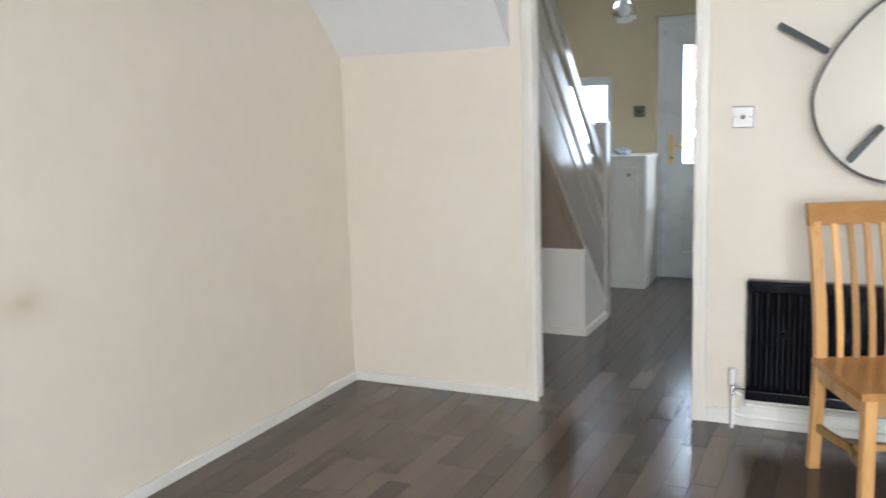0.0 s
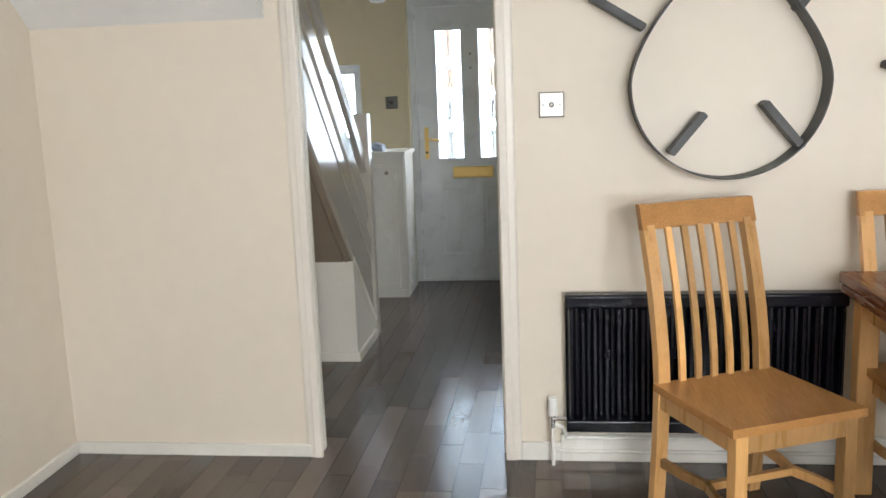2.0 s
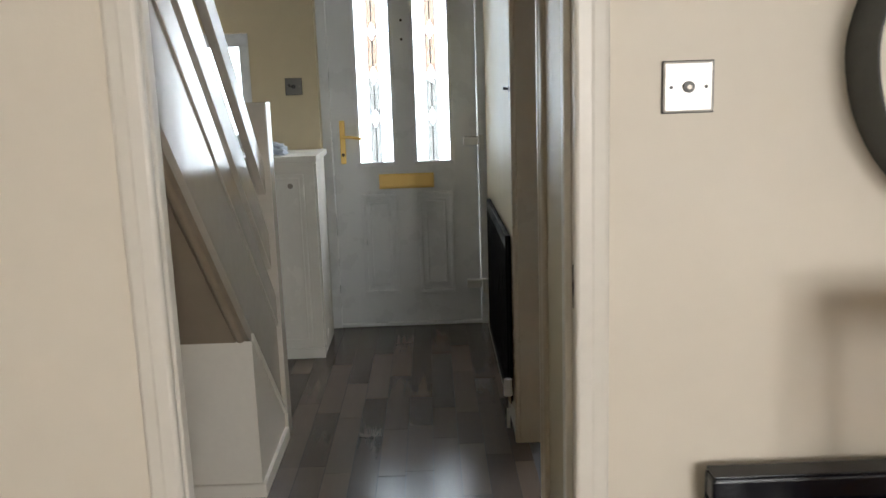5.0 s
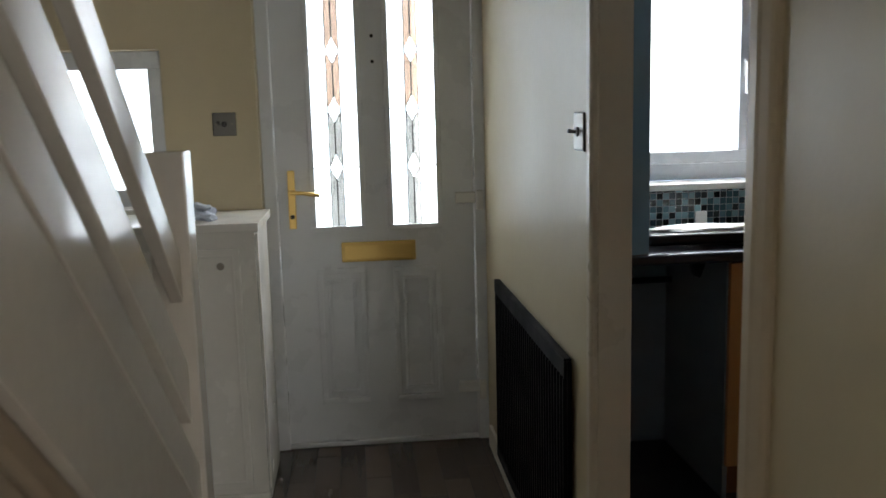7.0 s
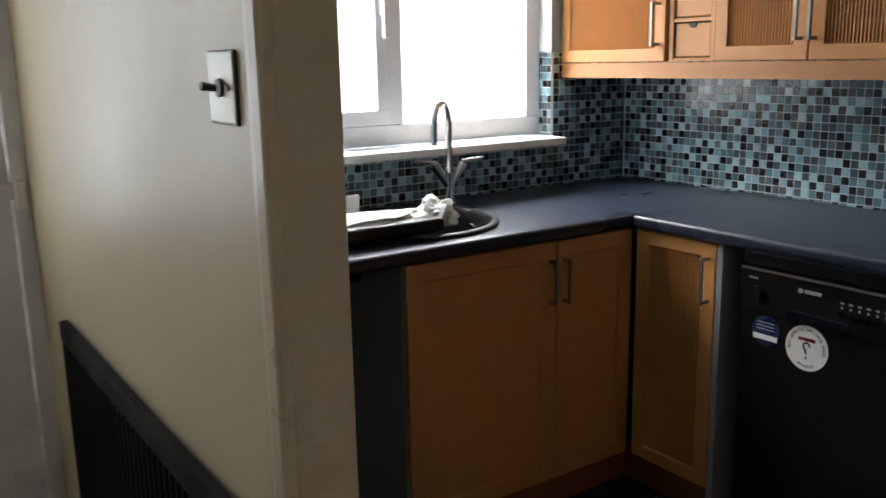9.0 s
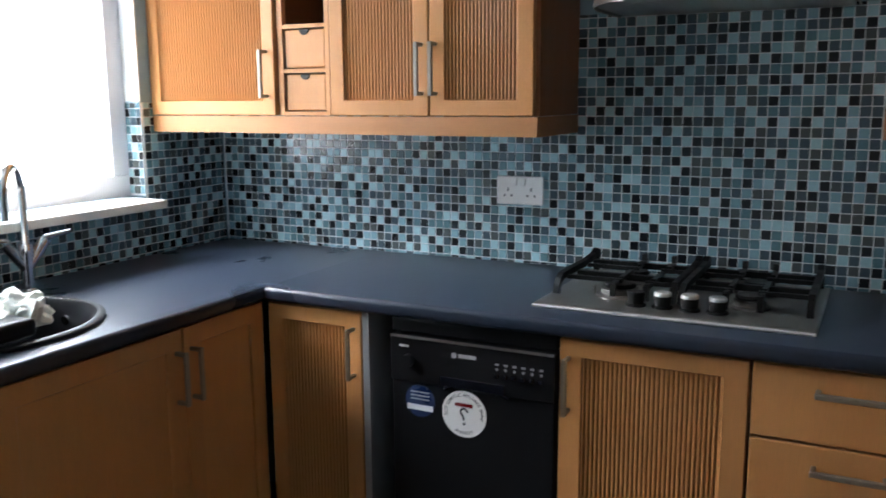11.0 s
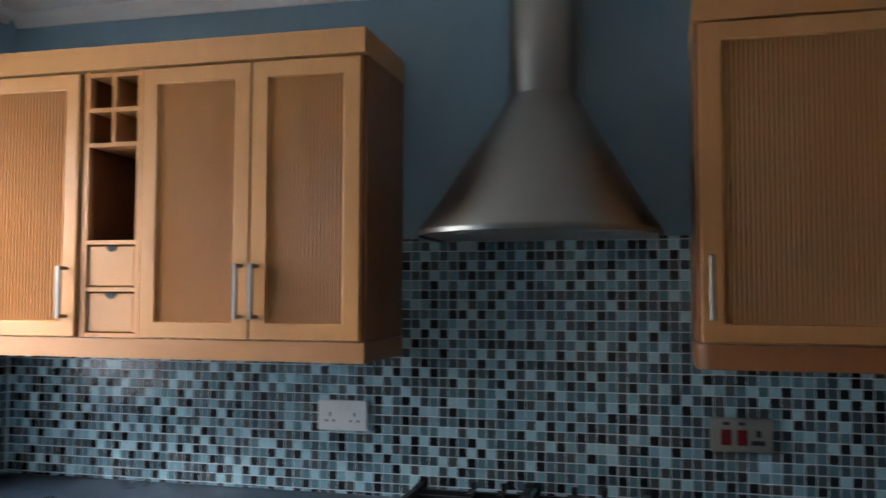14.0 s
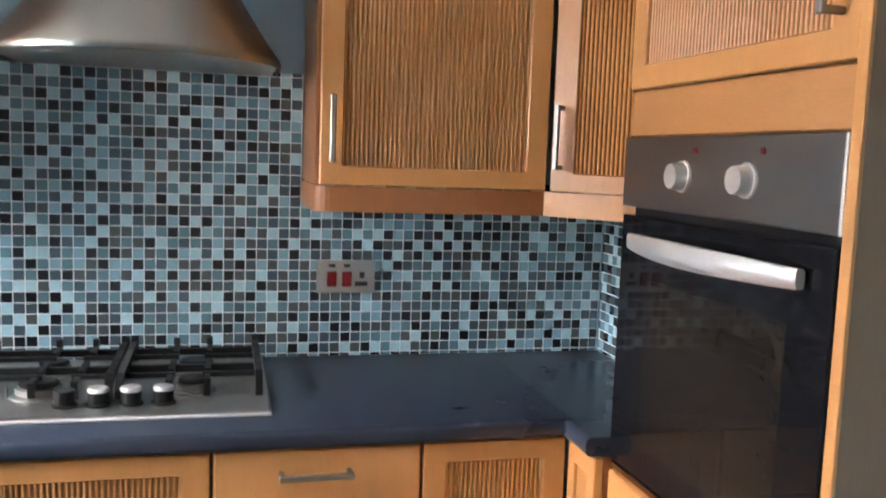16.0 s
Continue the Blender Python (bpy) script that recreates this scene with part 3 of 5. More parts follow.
for x0, x1 in LIGHTS:
    part("bead", soft(ring_frame(bmesh.new(), x0 - 0.018, x1 + 0.018, G0 - 0.018, G1 + 0.018, YD - 0.012, YD + 0.004, 0.022), 0.004), M_UPVC, fd)
    pane = part("pane", block(x0, x1, YD + 0.012, YD + 0.018, G0, G1), M_FROST, fd, "leaded obscure glass")
    pane.visible_shadow = False
    cx = (x0 + x1) / 2
    bm = bmesh.new()
    ends = [(G0, 0)]
    for zd in DIAMONDS:
        tall, wide = 0.052, 0.027
        tube(bm, [(cx, YD + 0.008, zd - tall), (cx + wide, YD + 0.008, zd), (cx, YD + 0.008, zd + tall), (cx - wide, YD + 0.008, zd), (cx, YD + 0.008, zd - tall)], 0.0022, 6)
        for u0, u1 in ((x0, cx - wide), (cx + wide, x1)):
            tube(bm, [(u0, YD + 0.008, zd), (u1, YD + 0.008, zd)], 0.0018, 6)
        ends += [(zd, 1), (zd, 1)]
    ends.append((G1, 0))
    for k in range(0, len(ends), 2):
        (za, ia), (zb, ib) = ends[k], ends[k + 1]
        tint = M_AMBER if za > DIAMONDS[0] + 0.2 else M_SMOKE
        for u in (-1, 0, 1):
            tube(bm, [(cx + u * wide, YD + 0.008, za + ia * (0 if u else tall)), (cx + u * wide, YD + 0.008, zb - ib * (0 if u else tall))], 0.0022 if u else 0.003, 6)
        for u in (-1, 1):
            g = bmesh.new()
            face = [(cx + u * (wide - 0.002), za + 0.002 * ia), (cx + u * 0.002, za + ia * (tall - 0.002)), (cx + u * 0.002, zb - ib * (tall - 0.002)), (cx + u * (wide - 0.002), zb - 0.002 * ib)]
            prism(g, face, "y", YD + 0.008, YD + 0.0095)
            strip_glass = part("tinted_strip", g, tint, pane, "pale amber glass strip" if tint is M_AMBER else "smoke grey glass strip")
            strip_glass.visible_shadow = False
    part("leading", bm, M_LEAD, pane, "thin lead came in a diamond pattern")
    for z0, z1 in ((0.19, 0.765),):
        p = ring_frame(bmesh.new(), x0 - 0.005, x1 + 0.005, z0, z1, YD - 0.013, YD + 0.002, 0.022)
        ring_frame(p, x0 + 0.035, x1 - 0.035, z0 + 0.045, z1 - 0.045, YD - 0.011, YD + 0.002, 0.014)
        part("moulded_panel", soft(p, 0.004), M_UPVC, fd)
part("letter_plate", soft(block(-0.457, -0.153, YD - 0.016, YD + 0.001, 0.79, 0.872), 0.005), M_BRASS, fd, "brass letter plate")
part("letter_flap", soft(block(-0.447, -0.163, YD - 0.021, YD - 0.015, 0.80, 0.862), 0.003), M_BRASS, fd)
hp = part("handle_plate", soft(block(-0.662, -0.632, YD - 0.012, YD + 0.001, 0.935, 1.172), 0.005), M_BRASS, fd, "brass handle plate")
hb = bmesh.new()
rod(hb, (-0.647, YD - 0.01, 1.085), (-0.647, YD - 0.05, 1.085), 0.009)
tube(hb, [(-0.65, YD - 0.05, 1.085), (-0.60, YD - 0.052, 1.083), (-0.555, YD - 0.05, 1.075), (-0.535, YD - 0.046, 1.07)], 0.008)
part("lever", hb, M_BRASS, hp, smooth=True)
part("lock_cylinder", rod(bmesh.new(), (-0.647, YD - 0.018, 0.985), (-0.647, YD, 0.985), 0.009), M_BLACK, hp)
for z in (1.695, 1.595):
    part("spyhole", rod(bmesh.new(), (-0.303, YD - 0.006, z), (-0.303, YD + 0.002, z), 0.007), M_BLACK, fd)
for z in (0.235, 1.04, 1.88):
    b = block(0.015, 0.098, YD - 0.03, YD + 0.001, z - 0.022, z + 0.022)
    bx(b, 0.10, 0.128, YD - 0.05, YD - 0.021, z - 0.05, z + 0.03)
    part("door_hinge", soft(b, 0.004), M_WHITE, fd, "chunky white plastic hinge")

# ---- hall ----
# staircase: steps, closed string, ranch rails, newel
st = tagged(structure("staircase", bmesh.new(), M_STAIR, "gloss painted staircase with sloping ranch rails"), category="staircase")
K = 0.93
XS = -0.79


def slope_board(c0, c1, y0, y1, x0, x1):
    return prism(bmesh.new(), [(y0, c0 - K * y0), (y1, c0 - K * y1), (y1, c1 - K * y1), (y0, c1 - K * y0)], "x", x0, x1)


for i in range(8):
    y = 1.99 - i * 0.22
    z = 0.205 * (i + 1)
    part("tread", soft(block(X_LEFT + 0.01, XS - 0.041, y - 0.24, y + 0.015, z - 0.028, z), 0.005), M_CARPET, st)
    part("riser", block(X_LEFT + 0.01, XS - 0.041, y - 0.018, y, z - 0.205, z - 0.03), M_CARPET, st)
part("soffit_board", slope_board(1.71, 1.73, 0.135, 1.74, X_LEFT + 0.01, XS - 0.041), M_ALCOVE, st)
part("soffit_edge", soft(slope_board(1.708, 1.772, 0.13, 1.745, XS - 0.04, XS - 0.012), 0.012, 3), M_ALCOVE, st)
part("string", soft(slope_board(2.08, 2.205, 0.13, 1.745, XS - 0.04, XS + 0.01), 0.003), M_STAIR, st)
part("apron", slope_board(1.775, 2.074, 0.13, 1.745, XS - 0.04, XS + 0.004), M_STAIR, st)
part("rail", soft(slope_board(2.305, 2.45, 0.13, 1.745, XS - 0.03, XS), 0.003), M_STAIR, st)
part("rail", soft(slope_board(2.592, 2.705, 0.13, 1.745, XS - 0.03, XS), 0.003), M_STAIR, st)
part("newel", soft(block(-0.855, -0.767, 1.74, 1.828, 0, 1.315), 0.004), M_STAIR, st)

# boxed end under the stairs
bm = bmesh.new()
prism(bm, [(1.25, 0.0), (1.738, 0.0), (1.738, 1.713 - K * 1.738), (1.25, 1.713 - K * 1.25)], "x", X_LEFT + 0.01, XS + 0.012)
box_under = tagged(structure("stair_boxing", bm, M_GLOSSW, "painted boxing under the foot of the stairs"), category="boxing")
part("skirting", soft(blocks((X_LEFT + 0.02, XS + 0.026, 1.236, 1.25, 0, 0.05), (XS + 0.012, XS + 0.026, 1.25, 1.738, 0, 0.05)), 0.003), M_GLOSSW, box_under)
part("trim", slope_board(1.715, 1.74, 1.25, 1.738, XS + 0.012, XS + 0.02), M_GLOSSW, box_under)

# meter cupboard
mc = thing("meter_cupboard", "white painted meter cupboard standing beside the front door", "cupboard", (-1.0, 2.95, 0))
part("body", soft(block(-1.28, -0.742, 2.76, 3.188, 0.0, 1.0), 0.003), M_GLOSS, mc)
part("plinth", soft(block(-1.28, -0.738, 2.745, 2.759, 0.0, 0.055), 0.003), M_GLOSS, mc)
part("top", soft(block(-1.30, -0.725, 2.735, 3.188, 1.001, 1.032), 0.004), M_GLOSS, mc)
dr = part("door", soft(block(-1.22, -0.795, 2.742, 2.759, 0.075, 0.945), 0.004), M_GLOSS, mc)
part("panel", soft(ring_frame(bmesh.new(), -1.20, -0.815, 0.10, 0.925, 2.737, 2.743, 0.008), 0.002), M_GLOSS, dr)
part("knob", rod(bmesh.new(), (-0.858, 2.725, 0.888), (-0.858, 2.742, 0.888), 0.013, 0.008), M_NICKEL, dr, "small steel knob", smooth=True)
part("side_trim", soft(block(-0.741, -0.733, 2.775, 2.80, 0.06, 0.99), 0.002), M_GLOSS, mc)
# crumpled paper left on the cupboard
random.seed(4)
bm = bmesh.new()
bmesh.ops.create_icosphere(bm, subdivisions=3, radius=0.06)
for v in bm.verts:
    k = 0.75 + 0.7 * noise.noise(v.co * 22)
    v.co = Vector((v.co.x * 1.25 * k, v.co.y * k, max(v.co.z, -0.03) * 0.75 * k))
z0 = min(v.co.z for v in bm.verts)
bmesh.ops.translate(bm, verts=list(bm.verts), vec=(-0.93, 2.86, 1.032 - z0))
solo("crumpled_paper", bm, M_CLOTH, "pale blue crumpled paper lying on the meter cupboard", "paper", (-0.93, 2.86, 1.032))


def switch_plate(face, u, z, toggle, label):
    s = thing("light_switch", label, "light switch", face_point(face, u, z, 0))
    bm = bmesh.new()
    face_box(bm, face, u - 0.043, u + 0.043, z - 0.043, z + 0.043, 0, 0.006)
    part("plate", soft(bm, 0.003), M_SWITCH, s, "satin steel plate")
    bm = bmesh.new()
    face_box(bm, face, u - 0.0445, u + 0.0445, z - 0.0445, z + 0.0445, 0, 0.004)
    part("back_box", soft(bm, 0.001, 1), M_IRON, s, "dark gasket edge")
    bm = bmesh.new()
    rod(bm, face_point(face, u, z, 0.006), face_point(face, u, z, 0.010), 0.011)
    rod(bm, face_point(face, u, z, 0.012), face_point(face, u, z + 0.003, 0.030), 0.004, 0.0055, 10)
    if toggle > 1:
        rod(bm, face_point(face, u - 0.02, z, 0.009), face_point(face, u - 0.02, z + 0.008, 0.028), 0.004, 0.006, 10)
    part("toggle", bm, M_IRON, s)
    for d in (-0.03, 0.03):
        part("screw", rod(bmesh.new(), face_point(face, u + d, z, 0.008), face_point(face, u + d, z, 0.0105), 0.004, seg=8), M_NICKEL, s)
    return s


switch_plate(("-y", Y_FRONT), -0.88, 1.364, 2, "steel double light switch on the hall front wall")
switch_plate(("-x", X_HALL), 1.763, 1.333, 1, "steel light switch on the wall beside the kitchen doorway")
switch_plate(("-x", X_HALL), 0.272, 1.332, 1, "steel light switch on the hall wall near the dining doorway")
ap = thing("aerial_socket", "satin steel television aerial socket on the magnolia wall", "wall socket", (0.276, 0, 1.349))
part("plate", soft(block(0.233, 0.319, -0.009, 0, 1.306, 1.392), 0.004), M_PLATE, ap, "pale satin plate")
part("rim", soft(ring_frame(bmesh.new(), 0.2315, 0.3205, 1.3045, 1.3935, -0.005, 0, 0.004), 0.001, 1), M_IRON, ap)
bm = bmesh.new()
rod(bm, (0.276, -0.009, 1.349), (0.276, -0.014, 1.349), 0.010)
part("outlet", bm, M_IRON, ap)
part("pin", rod(bmesh.new(), (0.276, -0.012, 1.349), (0.276, -0.016, 1.349), 0.004, seg=10), M_NICKEL, ap)
for d in (-0.03, 0.03):
    part("screw", rod(bmesh.new(), (0.276 + d, -0.008, 1.349), (0.276 + d, -0.0105, 1.349), 0.0035, seg=8), M_IRON, ap)


def radiator(name, face, u0, u1, z0, z1, label, valve_u, gap=0.03, deep=0.05, coat=None, flute=0.0335):
    """A pressed panel radiator with upright flutes, brackets and a valve."""
    enamel = coat or M_RAD
    c = face_point(face, (u0 + u1) / 2, z0, gap)
    r = thing(name, label, "radiator", c)
    bm = bmesh.new()
    face_box(bm, face, u0, u1, z0, z1, gap, gap + 0.012)
    part("back_panel", soft(bm, 0.006), enamel, r)
    for za, zb in ((z0, z0 + 0.045), (z1 - 0.045, z1)):
        part("rail", soft(face_box(bmesh.new(), face, u0, u1, za, zb, gap + 0.012, gap + deep), 0.006), enamel, r)
    n = round((u1 - u0) / flute)
    p = (u1 - u0) / n
    bm = bmesh.new()
    for i in range(n):
        u = u0 + (i + 0.5) * p
        prof = [(-0.5, 0.36), (-0.36, 0.36), (-0.29, 0.42), (-0.2, 0.9), (-0.13, 1.0), (0.13, 1.0), (0.2, 0.9), (0.29, 0.42), (0.36, 0.36), (0.5, 0.36)]
        ids = []
        for z in (z0 + 0.03, z0 + 0.05, z1 - 0.05, z1 - 0.03):
            edge = z in (z0 + 0.03, z1 - 0.03)
            ids.append([bm.verts.new(face_point(face, u + a * p, z, gap + deep * (0.3 if edge else w))) for a, w in prof])
        for a, b in zip(ids, ids[1:]):
            for k in range(len(prof) - 1):
                bm.faces.new((a[k], a[k + 1], b[k + 1], b[k]))
    bmesh.ops.remove_doubles(bm, verts=list(bm.verts), dist=0.0002)
    bmesh.ops.recalc_face_normals(bm, faces=list(bm.faces))
    part("fluted_front", bm, enamel, r, smooth=True)
    bm = bmesh.new()
    face_box(bm, face, u0 + 0.004, u1 - 0.004, z1, z1 + 0.006, gap, gap + deep)
    part("top_grille", soft(bm, 0.002), enamel, r)
    for u in (u0 + 0.15, u1 - 0.15):
        bm = bmesh.new()
        face_box(bm, face, u - 0.015, u + 0.015, z0 + 0.05, z1 - 0.08, 0.0, gap)
        part("bracket", bm, enamel, r)
    v = valve_u
    bm = bmesh.new()
    rod(bm, face_point(face, v, z0 + 0.06, gap + 0.025), face_point(face, v, z0 + 0.128, gap + 0.025), 0.018, 0.016)
    vb = part("valve", bm, M_WHITE, r, "white radiator valve cap", smooth=True)
    bm = bmesh.new()
    rod(bm, face_point(face, v, z0 + 0.01, gap + 0.025), face_point(face, v, z0 + 0.06, gap + 0.025), 0.011)
    near = u0 if abs(v - u0) < abs(v - u1) else u1
    rod(bm, face_point(face, v, z0 + 0.045, gap + 0.025), face_point(face, near, z0 + 0.045, gap + 0.025), 0.009)
    part("valve_body", bm, M_CHROME, vb)
    part("pipe", rod(bmesh.new(), face_point(face, v, 0.0, gap + 0.025), face_point(face, v, z0 + 0.012, gap + 0.025), 0.0075, seg=12), M_GLOSS, r, "white painted pipe", smooth=True)
    return r


radiator("radiator", ("-y", 0.0), 0.313, 1.30, 0.14, 0.66, "long black panel radiator under the ring on the magnolia wall", 0.262, flute=0.0425)
radiator("radiator", ("-x", X_HALL), 1.815, 2.905, 0.075, 0.762, "black panel radiator on the hall wall beside the front door", 1.765, 0.008, 0.021, M_RADH)
radiator("radiator", ("+x", X_KIT), 1.85, 2.45, 0.16, 0.76, "black panel radiator behind the kitchen doorway", 1.80, 0.015)
for pts in ([(0.262, -0.03, 0.10), (0.262, -0.028, 0.07), (0.275, -0.026, 0.05), (0.31, -0.026, 0.045), (2.2, -0.026, 0.045)], [(0.262, -0.055, 0.165), (0.30, -0.055, 0.15), (0.31, -0.045, 0.12), (0.31, -0.03, 0.10), (0.34, -0.026, 0.1), (2.2, -0.026, 0.1)]):
    solo("heating_pipe", tube(bmesh.new(), pts, 0.0075), M_GLOSS, "white painted heating pipe along the skirting board", "pipe", (0.262, -0.03, 0.0), "heating pipes", smooth=True)

# hall pendant lamp
pl = thing("pendant_lamp", "clear glass globe pendant hanging in the hall", "lamp", (-0.75, 2.15, 2.045))
bm = bmesh.new()
bmesh.ops.create_uvsphere(bm, u_segments=24, v_segments=14, radius=0.085, matrix=Matrix.Translation((-0.75, 2.15, 2.045)))
shade = part("shade", bm, M_GLASS, pl, "clear glass globe", smooth=True)
shade.visible_shadow = False
part("cord", rod(bmesh.new(), (-0.75, 2.15, 2.13), (-0.75, 2.15, H - 0.02), 0.004, seg=8), M_WHITE, pl)
part("ceiling_rose", rod(bmesh.new(), (-0.75, 2.15, H - 0.025), (-0.75, 2.15, H), 0.045), M_WHITE, pl)
bm = bmesh.new()
bmesh.ops.create_uvsphere(bm, u_segments=14, v_segments=10, radius=0.03, matrix=Matrix.Translation((-0.75, 2.15, 2.05)))
rod(bm, (-0.75, 2.15, 2.07), (-0.75, 2.15, 2.135), 0.018)
part("bulb_holder", bm, M_WHITE, pl, smooth=True)


# ---- dining room things ----
def dining_chair():
    """Slatted oak chair, seat centre at the origin, its back toward +y."""
    c = thing("dining_chair", "oiled oak dining chair with a slatted curved back", "chair", (0, 0, 0), "dining chairs")
    W = 0.211

    def back_y(z):
        return 0.19 + 0.125 * max(0.0, (z - 0.45) / 0.57) ** 1.6

    def bar(x0, x1, zs, d, spread=0.0):
        bm = bmesh.new()
        rings = []
        for z in zs:
            y = back_y(z) if z >= 0.45 else 0.19 + 0.035 * (1 - z / 0.45) ** 1.5
            s = spread * (z - 0.45) / 0.57 if z > 0.45 else 0
            rings.append([bm.verts.new(p) for p in ((x0 + s, y, z), (x1 + s, y, z), (x1 + s, y + d, z), (x0 + s, y + d, z))])
        for a, b in zip(rings, rings[1:]):
            for k in range(4):
                bm.faces.new((a[k], a[(k + 1) % 4], b[(k + 1) % 4], b[k]))
        bm.faces.new(rings[0][::-1])
        bm.faces.new(rings[-1])
        return soft(bm, 0.003, 1) if len(zs) < 4 else bm

    zs = [0, 0.1, 0.22, 0.34, 0.45, 0.55, 0.66, 0.77, 0.87, 0.955]
    for x in (-W, W - 0.042):
        part("leg", bar(x, x + 0.042, zs, 0.034), M_CHAIR, c, "tall back leg and stile")
    for x in (-W + 0.002, W - 0.044):
        part("leg", soft(block(x, x + 0.042, -0.215, -0.173, 0, 0.425), 0.004), M_CHAIR, c)
    bm = bmesh.new()
    n = 10
    rings = []
    for i in range(n + 1):
        u = -1 + 2 * i / n
        bow = 0.018 * (1 - u * u)
        rings.append([bm.verts.new(p) for p in ((u * (W + 0.004), back_y(0.945) + bow - 0.004, 0.94), (u * (W + 0.004), back_y(0.945) + bow + 0.026, 0.94), (u * (W + 0.004), back_y(1.02) + bow + 0.022, 1.022), (u * (W + 0.004), back_y(1.02) + bow - 0.004, 1.022))])
    for a, b in zip(rings, rings[1:]):
        for k in range(4):
            bm.faces.new((a[k], a[(k + 1) % 4], b[(k + 1) % 4], b[k]))
    bm.faces.new(rings[0][::-1])
    bm.faces.new(rings[-1])
    part("top_rail", bm, M_SEAT, c)
    sz = [0.44, 0.52, 0.60, 0.68, 0.76, 0.84, 0.90, 0.945]
    for i in range(5):
        x = -0.12 + i * 0.06
        part("slat", bar(x - 0.011, x + 0.011, sz, 0.013), M_CHAIR, c)
    # dished seat
    bm = bmesh.new()
    g = 9
    top = [[None] * (g + 1) for _ in range(g + 1)]
    for i in range(g + 1):
        for j in range(g + 1):
            u, v = -1 + 2 * i / g, -1 + 2 * j / g
            wid = W + 0.012 + 0.006 * (1 - v) / 2
            top[i][j] = bm.verts.new((u * wid, -0.012 + v * 0.217, 0.452 - 0.008 * (1 - u * u) * (1 - v * v) ** 0.5))
    for i in range(g):
        for j in range(g):
            bm.faces.new((top[i][j], top[i + 1][j], top[i + 1][j + 1], top[i][j + 1]))
    ex = bmesh.ops.extrude_face_region(bm, geom=list(bm.faces))
    for v in ex["geom"]:
        if isinstance(v, bmesh.types.BMVert):
            v.co.z = 0.426
    bmesh.ops.recalc_face_normals(bm, faces=list(bm.faces))
    part("seat", bm, M_SEAT, c, "polished solid oak seat", smooth=True)
    for x in (-W + 0.006, W - 0.026):
        part("side_rail", block(x, x + 0.02, -0.175, 0.20, 0.365, 0.426), M_CHAIR, c)
    part("front_rail", block(-W + 0.044, W - 0.044, -0.21, -0.19, 0.365, 0.426), M_CHAIR, c)
    part("back_rail", block(-W + 0.042, W - 0.042, 0.19, 0.21, 0.365, 0.426), M_CHAIR, c)
    for sx in (-1, 1):
        bm = bmesh.new()
        pts = [(sx * (W - 0.022), -0.175), (sx * (W - 0.032), -0.08), (sx * (W - 0.055), 0.0), (sx * (W - 0.032), 0.1), (sx * (W - 0.022), 0.20)]
        rings = [[bm.verts.new((x + a, y, z)) for a, z in ((-0.009, 0.16), (0.009, 0.16), (0.009, 0.19), (-0.009, 0.19))] for x, y in pts]
        for a, b in zip(rings, rings[1:]):
            for k in range(4):
                bm.faces.new((a[k], a[(k + 1) % 4], b[(k + 1) % 4], b[k]))
        bmesh.ops.recalc_face_normals(bm, faces=list(bm.faces))
        part("side_stretcher", bm, M_CHAIR, c)
    part("cross_stretcher", block(-W + 0.05, W - 0.05, -0.012, 0.008, 0.163, 0.187), M_CHAIR, c)
    return c


chair = dining_chair()
chair.matrix_basis = pose(0.875, -0.525, 0, 0, 0, 24)
ch2 = copy_thing(chair, pose(1.53, -0.40, 0, 0, 0, 2))
ch3 = copy_thing(chair, pose(1.43, -1.33, 0, 0, 0, 178))
tagged(ch2, "oiled oak dining chair pushed under the table by the radiator")
tagged(ch3, "oiled oak dining chair tucked in at the table's other side")

tb = thing("dining_table", "red-brown wooden dining table with square oak legs", "table", (1.9, -0.65, 0))
part("tabletop", soft(block(1.232, 2.75, -1.13, -0.162, 0.722, 0.76), 0.006), M_TABLE, tb, "red-brown polished top")
part("leaf_edge", soft(block(1.238, 2.744, -1.124, -0.168, 0.69, 0.718), 0.005), M_TABLE, tb)
part("apron", blocks((1.30, 2.66, -1.07, -1.05, 0.61, 0.69), (1.30, 2.66, -0.245, -0.225, 0.61, 0.69), (1.30, 1.32, -1.05, -0.245, 0.61, 0.69)), M_CHAIR, tb)
for x in (1.272, 2.64):
    for y in (-1.10, -0.265):
        part("leg", soft(block(x, x + 0.065, y, y + 0.065, 0, 0.688), 0.005), M_CHAIR, tb)

# black metal ring with short arms
rg = thing("ring_wall_art", "dark grey metal ring wall decoration with short arms", "wall art", (0.875, 0, 1.41))
CX, CZ = 0.876, 1.405
bm = bmesh.new()
seg = 120


def ring_point(a, grow=0.0):
    s = math.sin(a)
    pinch = 1 - 0.24 * max(0.0, s) ** 1.5
    return CX + (0.331 + grow) * math.cos(a) * pinch, CZ + (0.331 + grow) * s * (1 + 0.22 * max(0.0, s))


loops = []
for y, g in ((-0.001, 0), (-0.112, 0), (-0.112, -0.004), (-0.001, -0.004)):
    loops.append([bm.verts.new((ring_point(2 * math.pi * k / seg, g)[0], y, ring_point(2 * math.pi * k / seg, g)[1])) for k in range(seg)])
for i in range(4):
    a, b = loops[i], loops[(i + 1) % 4]
    for k in range(seg):
        bm.faces.new((a[k], a[(k + 1) % seg], b[(k + 1) % seg], b[k]))
part("band", bm, M_BAND, rg, "flat dark grey band")


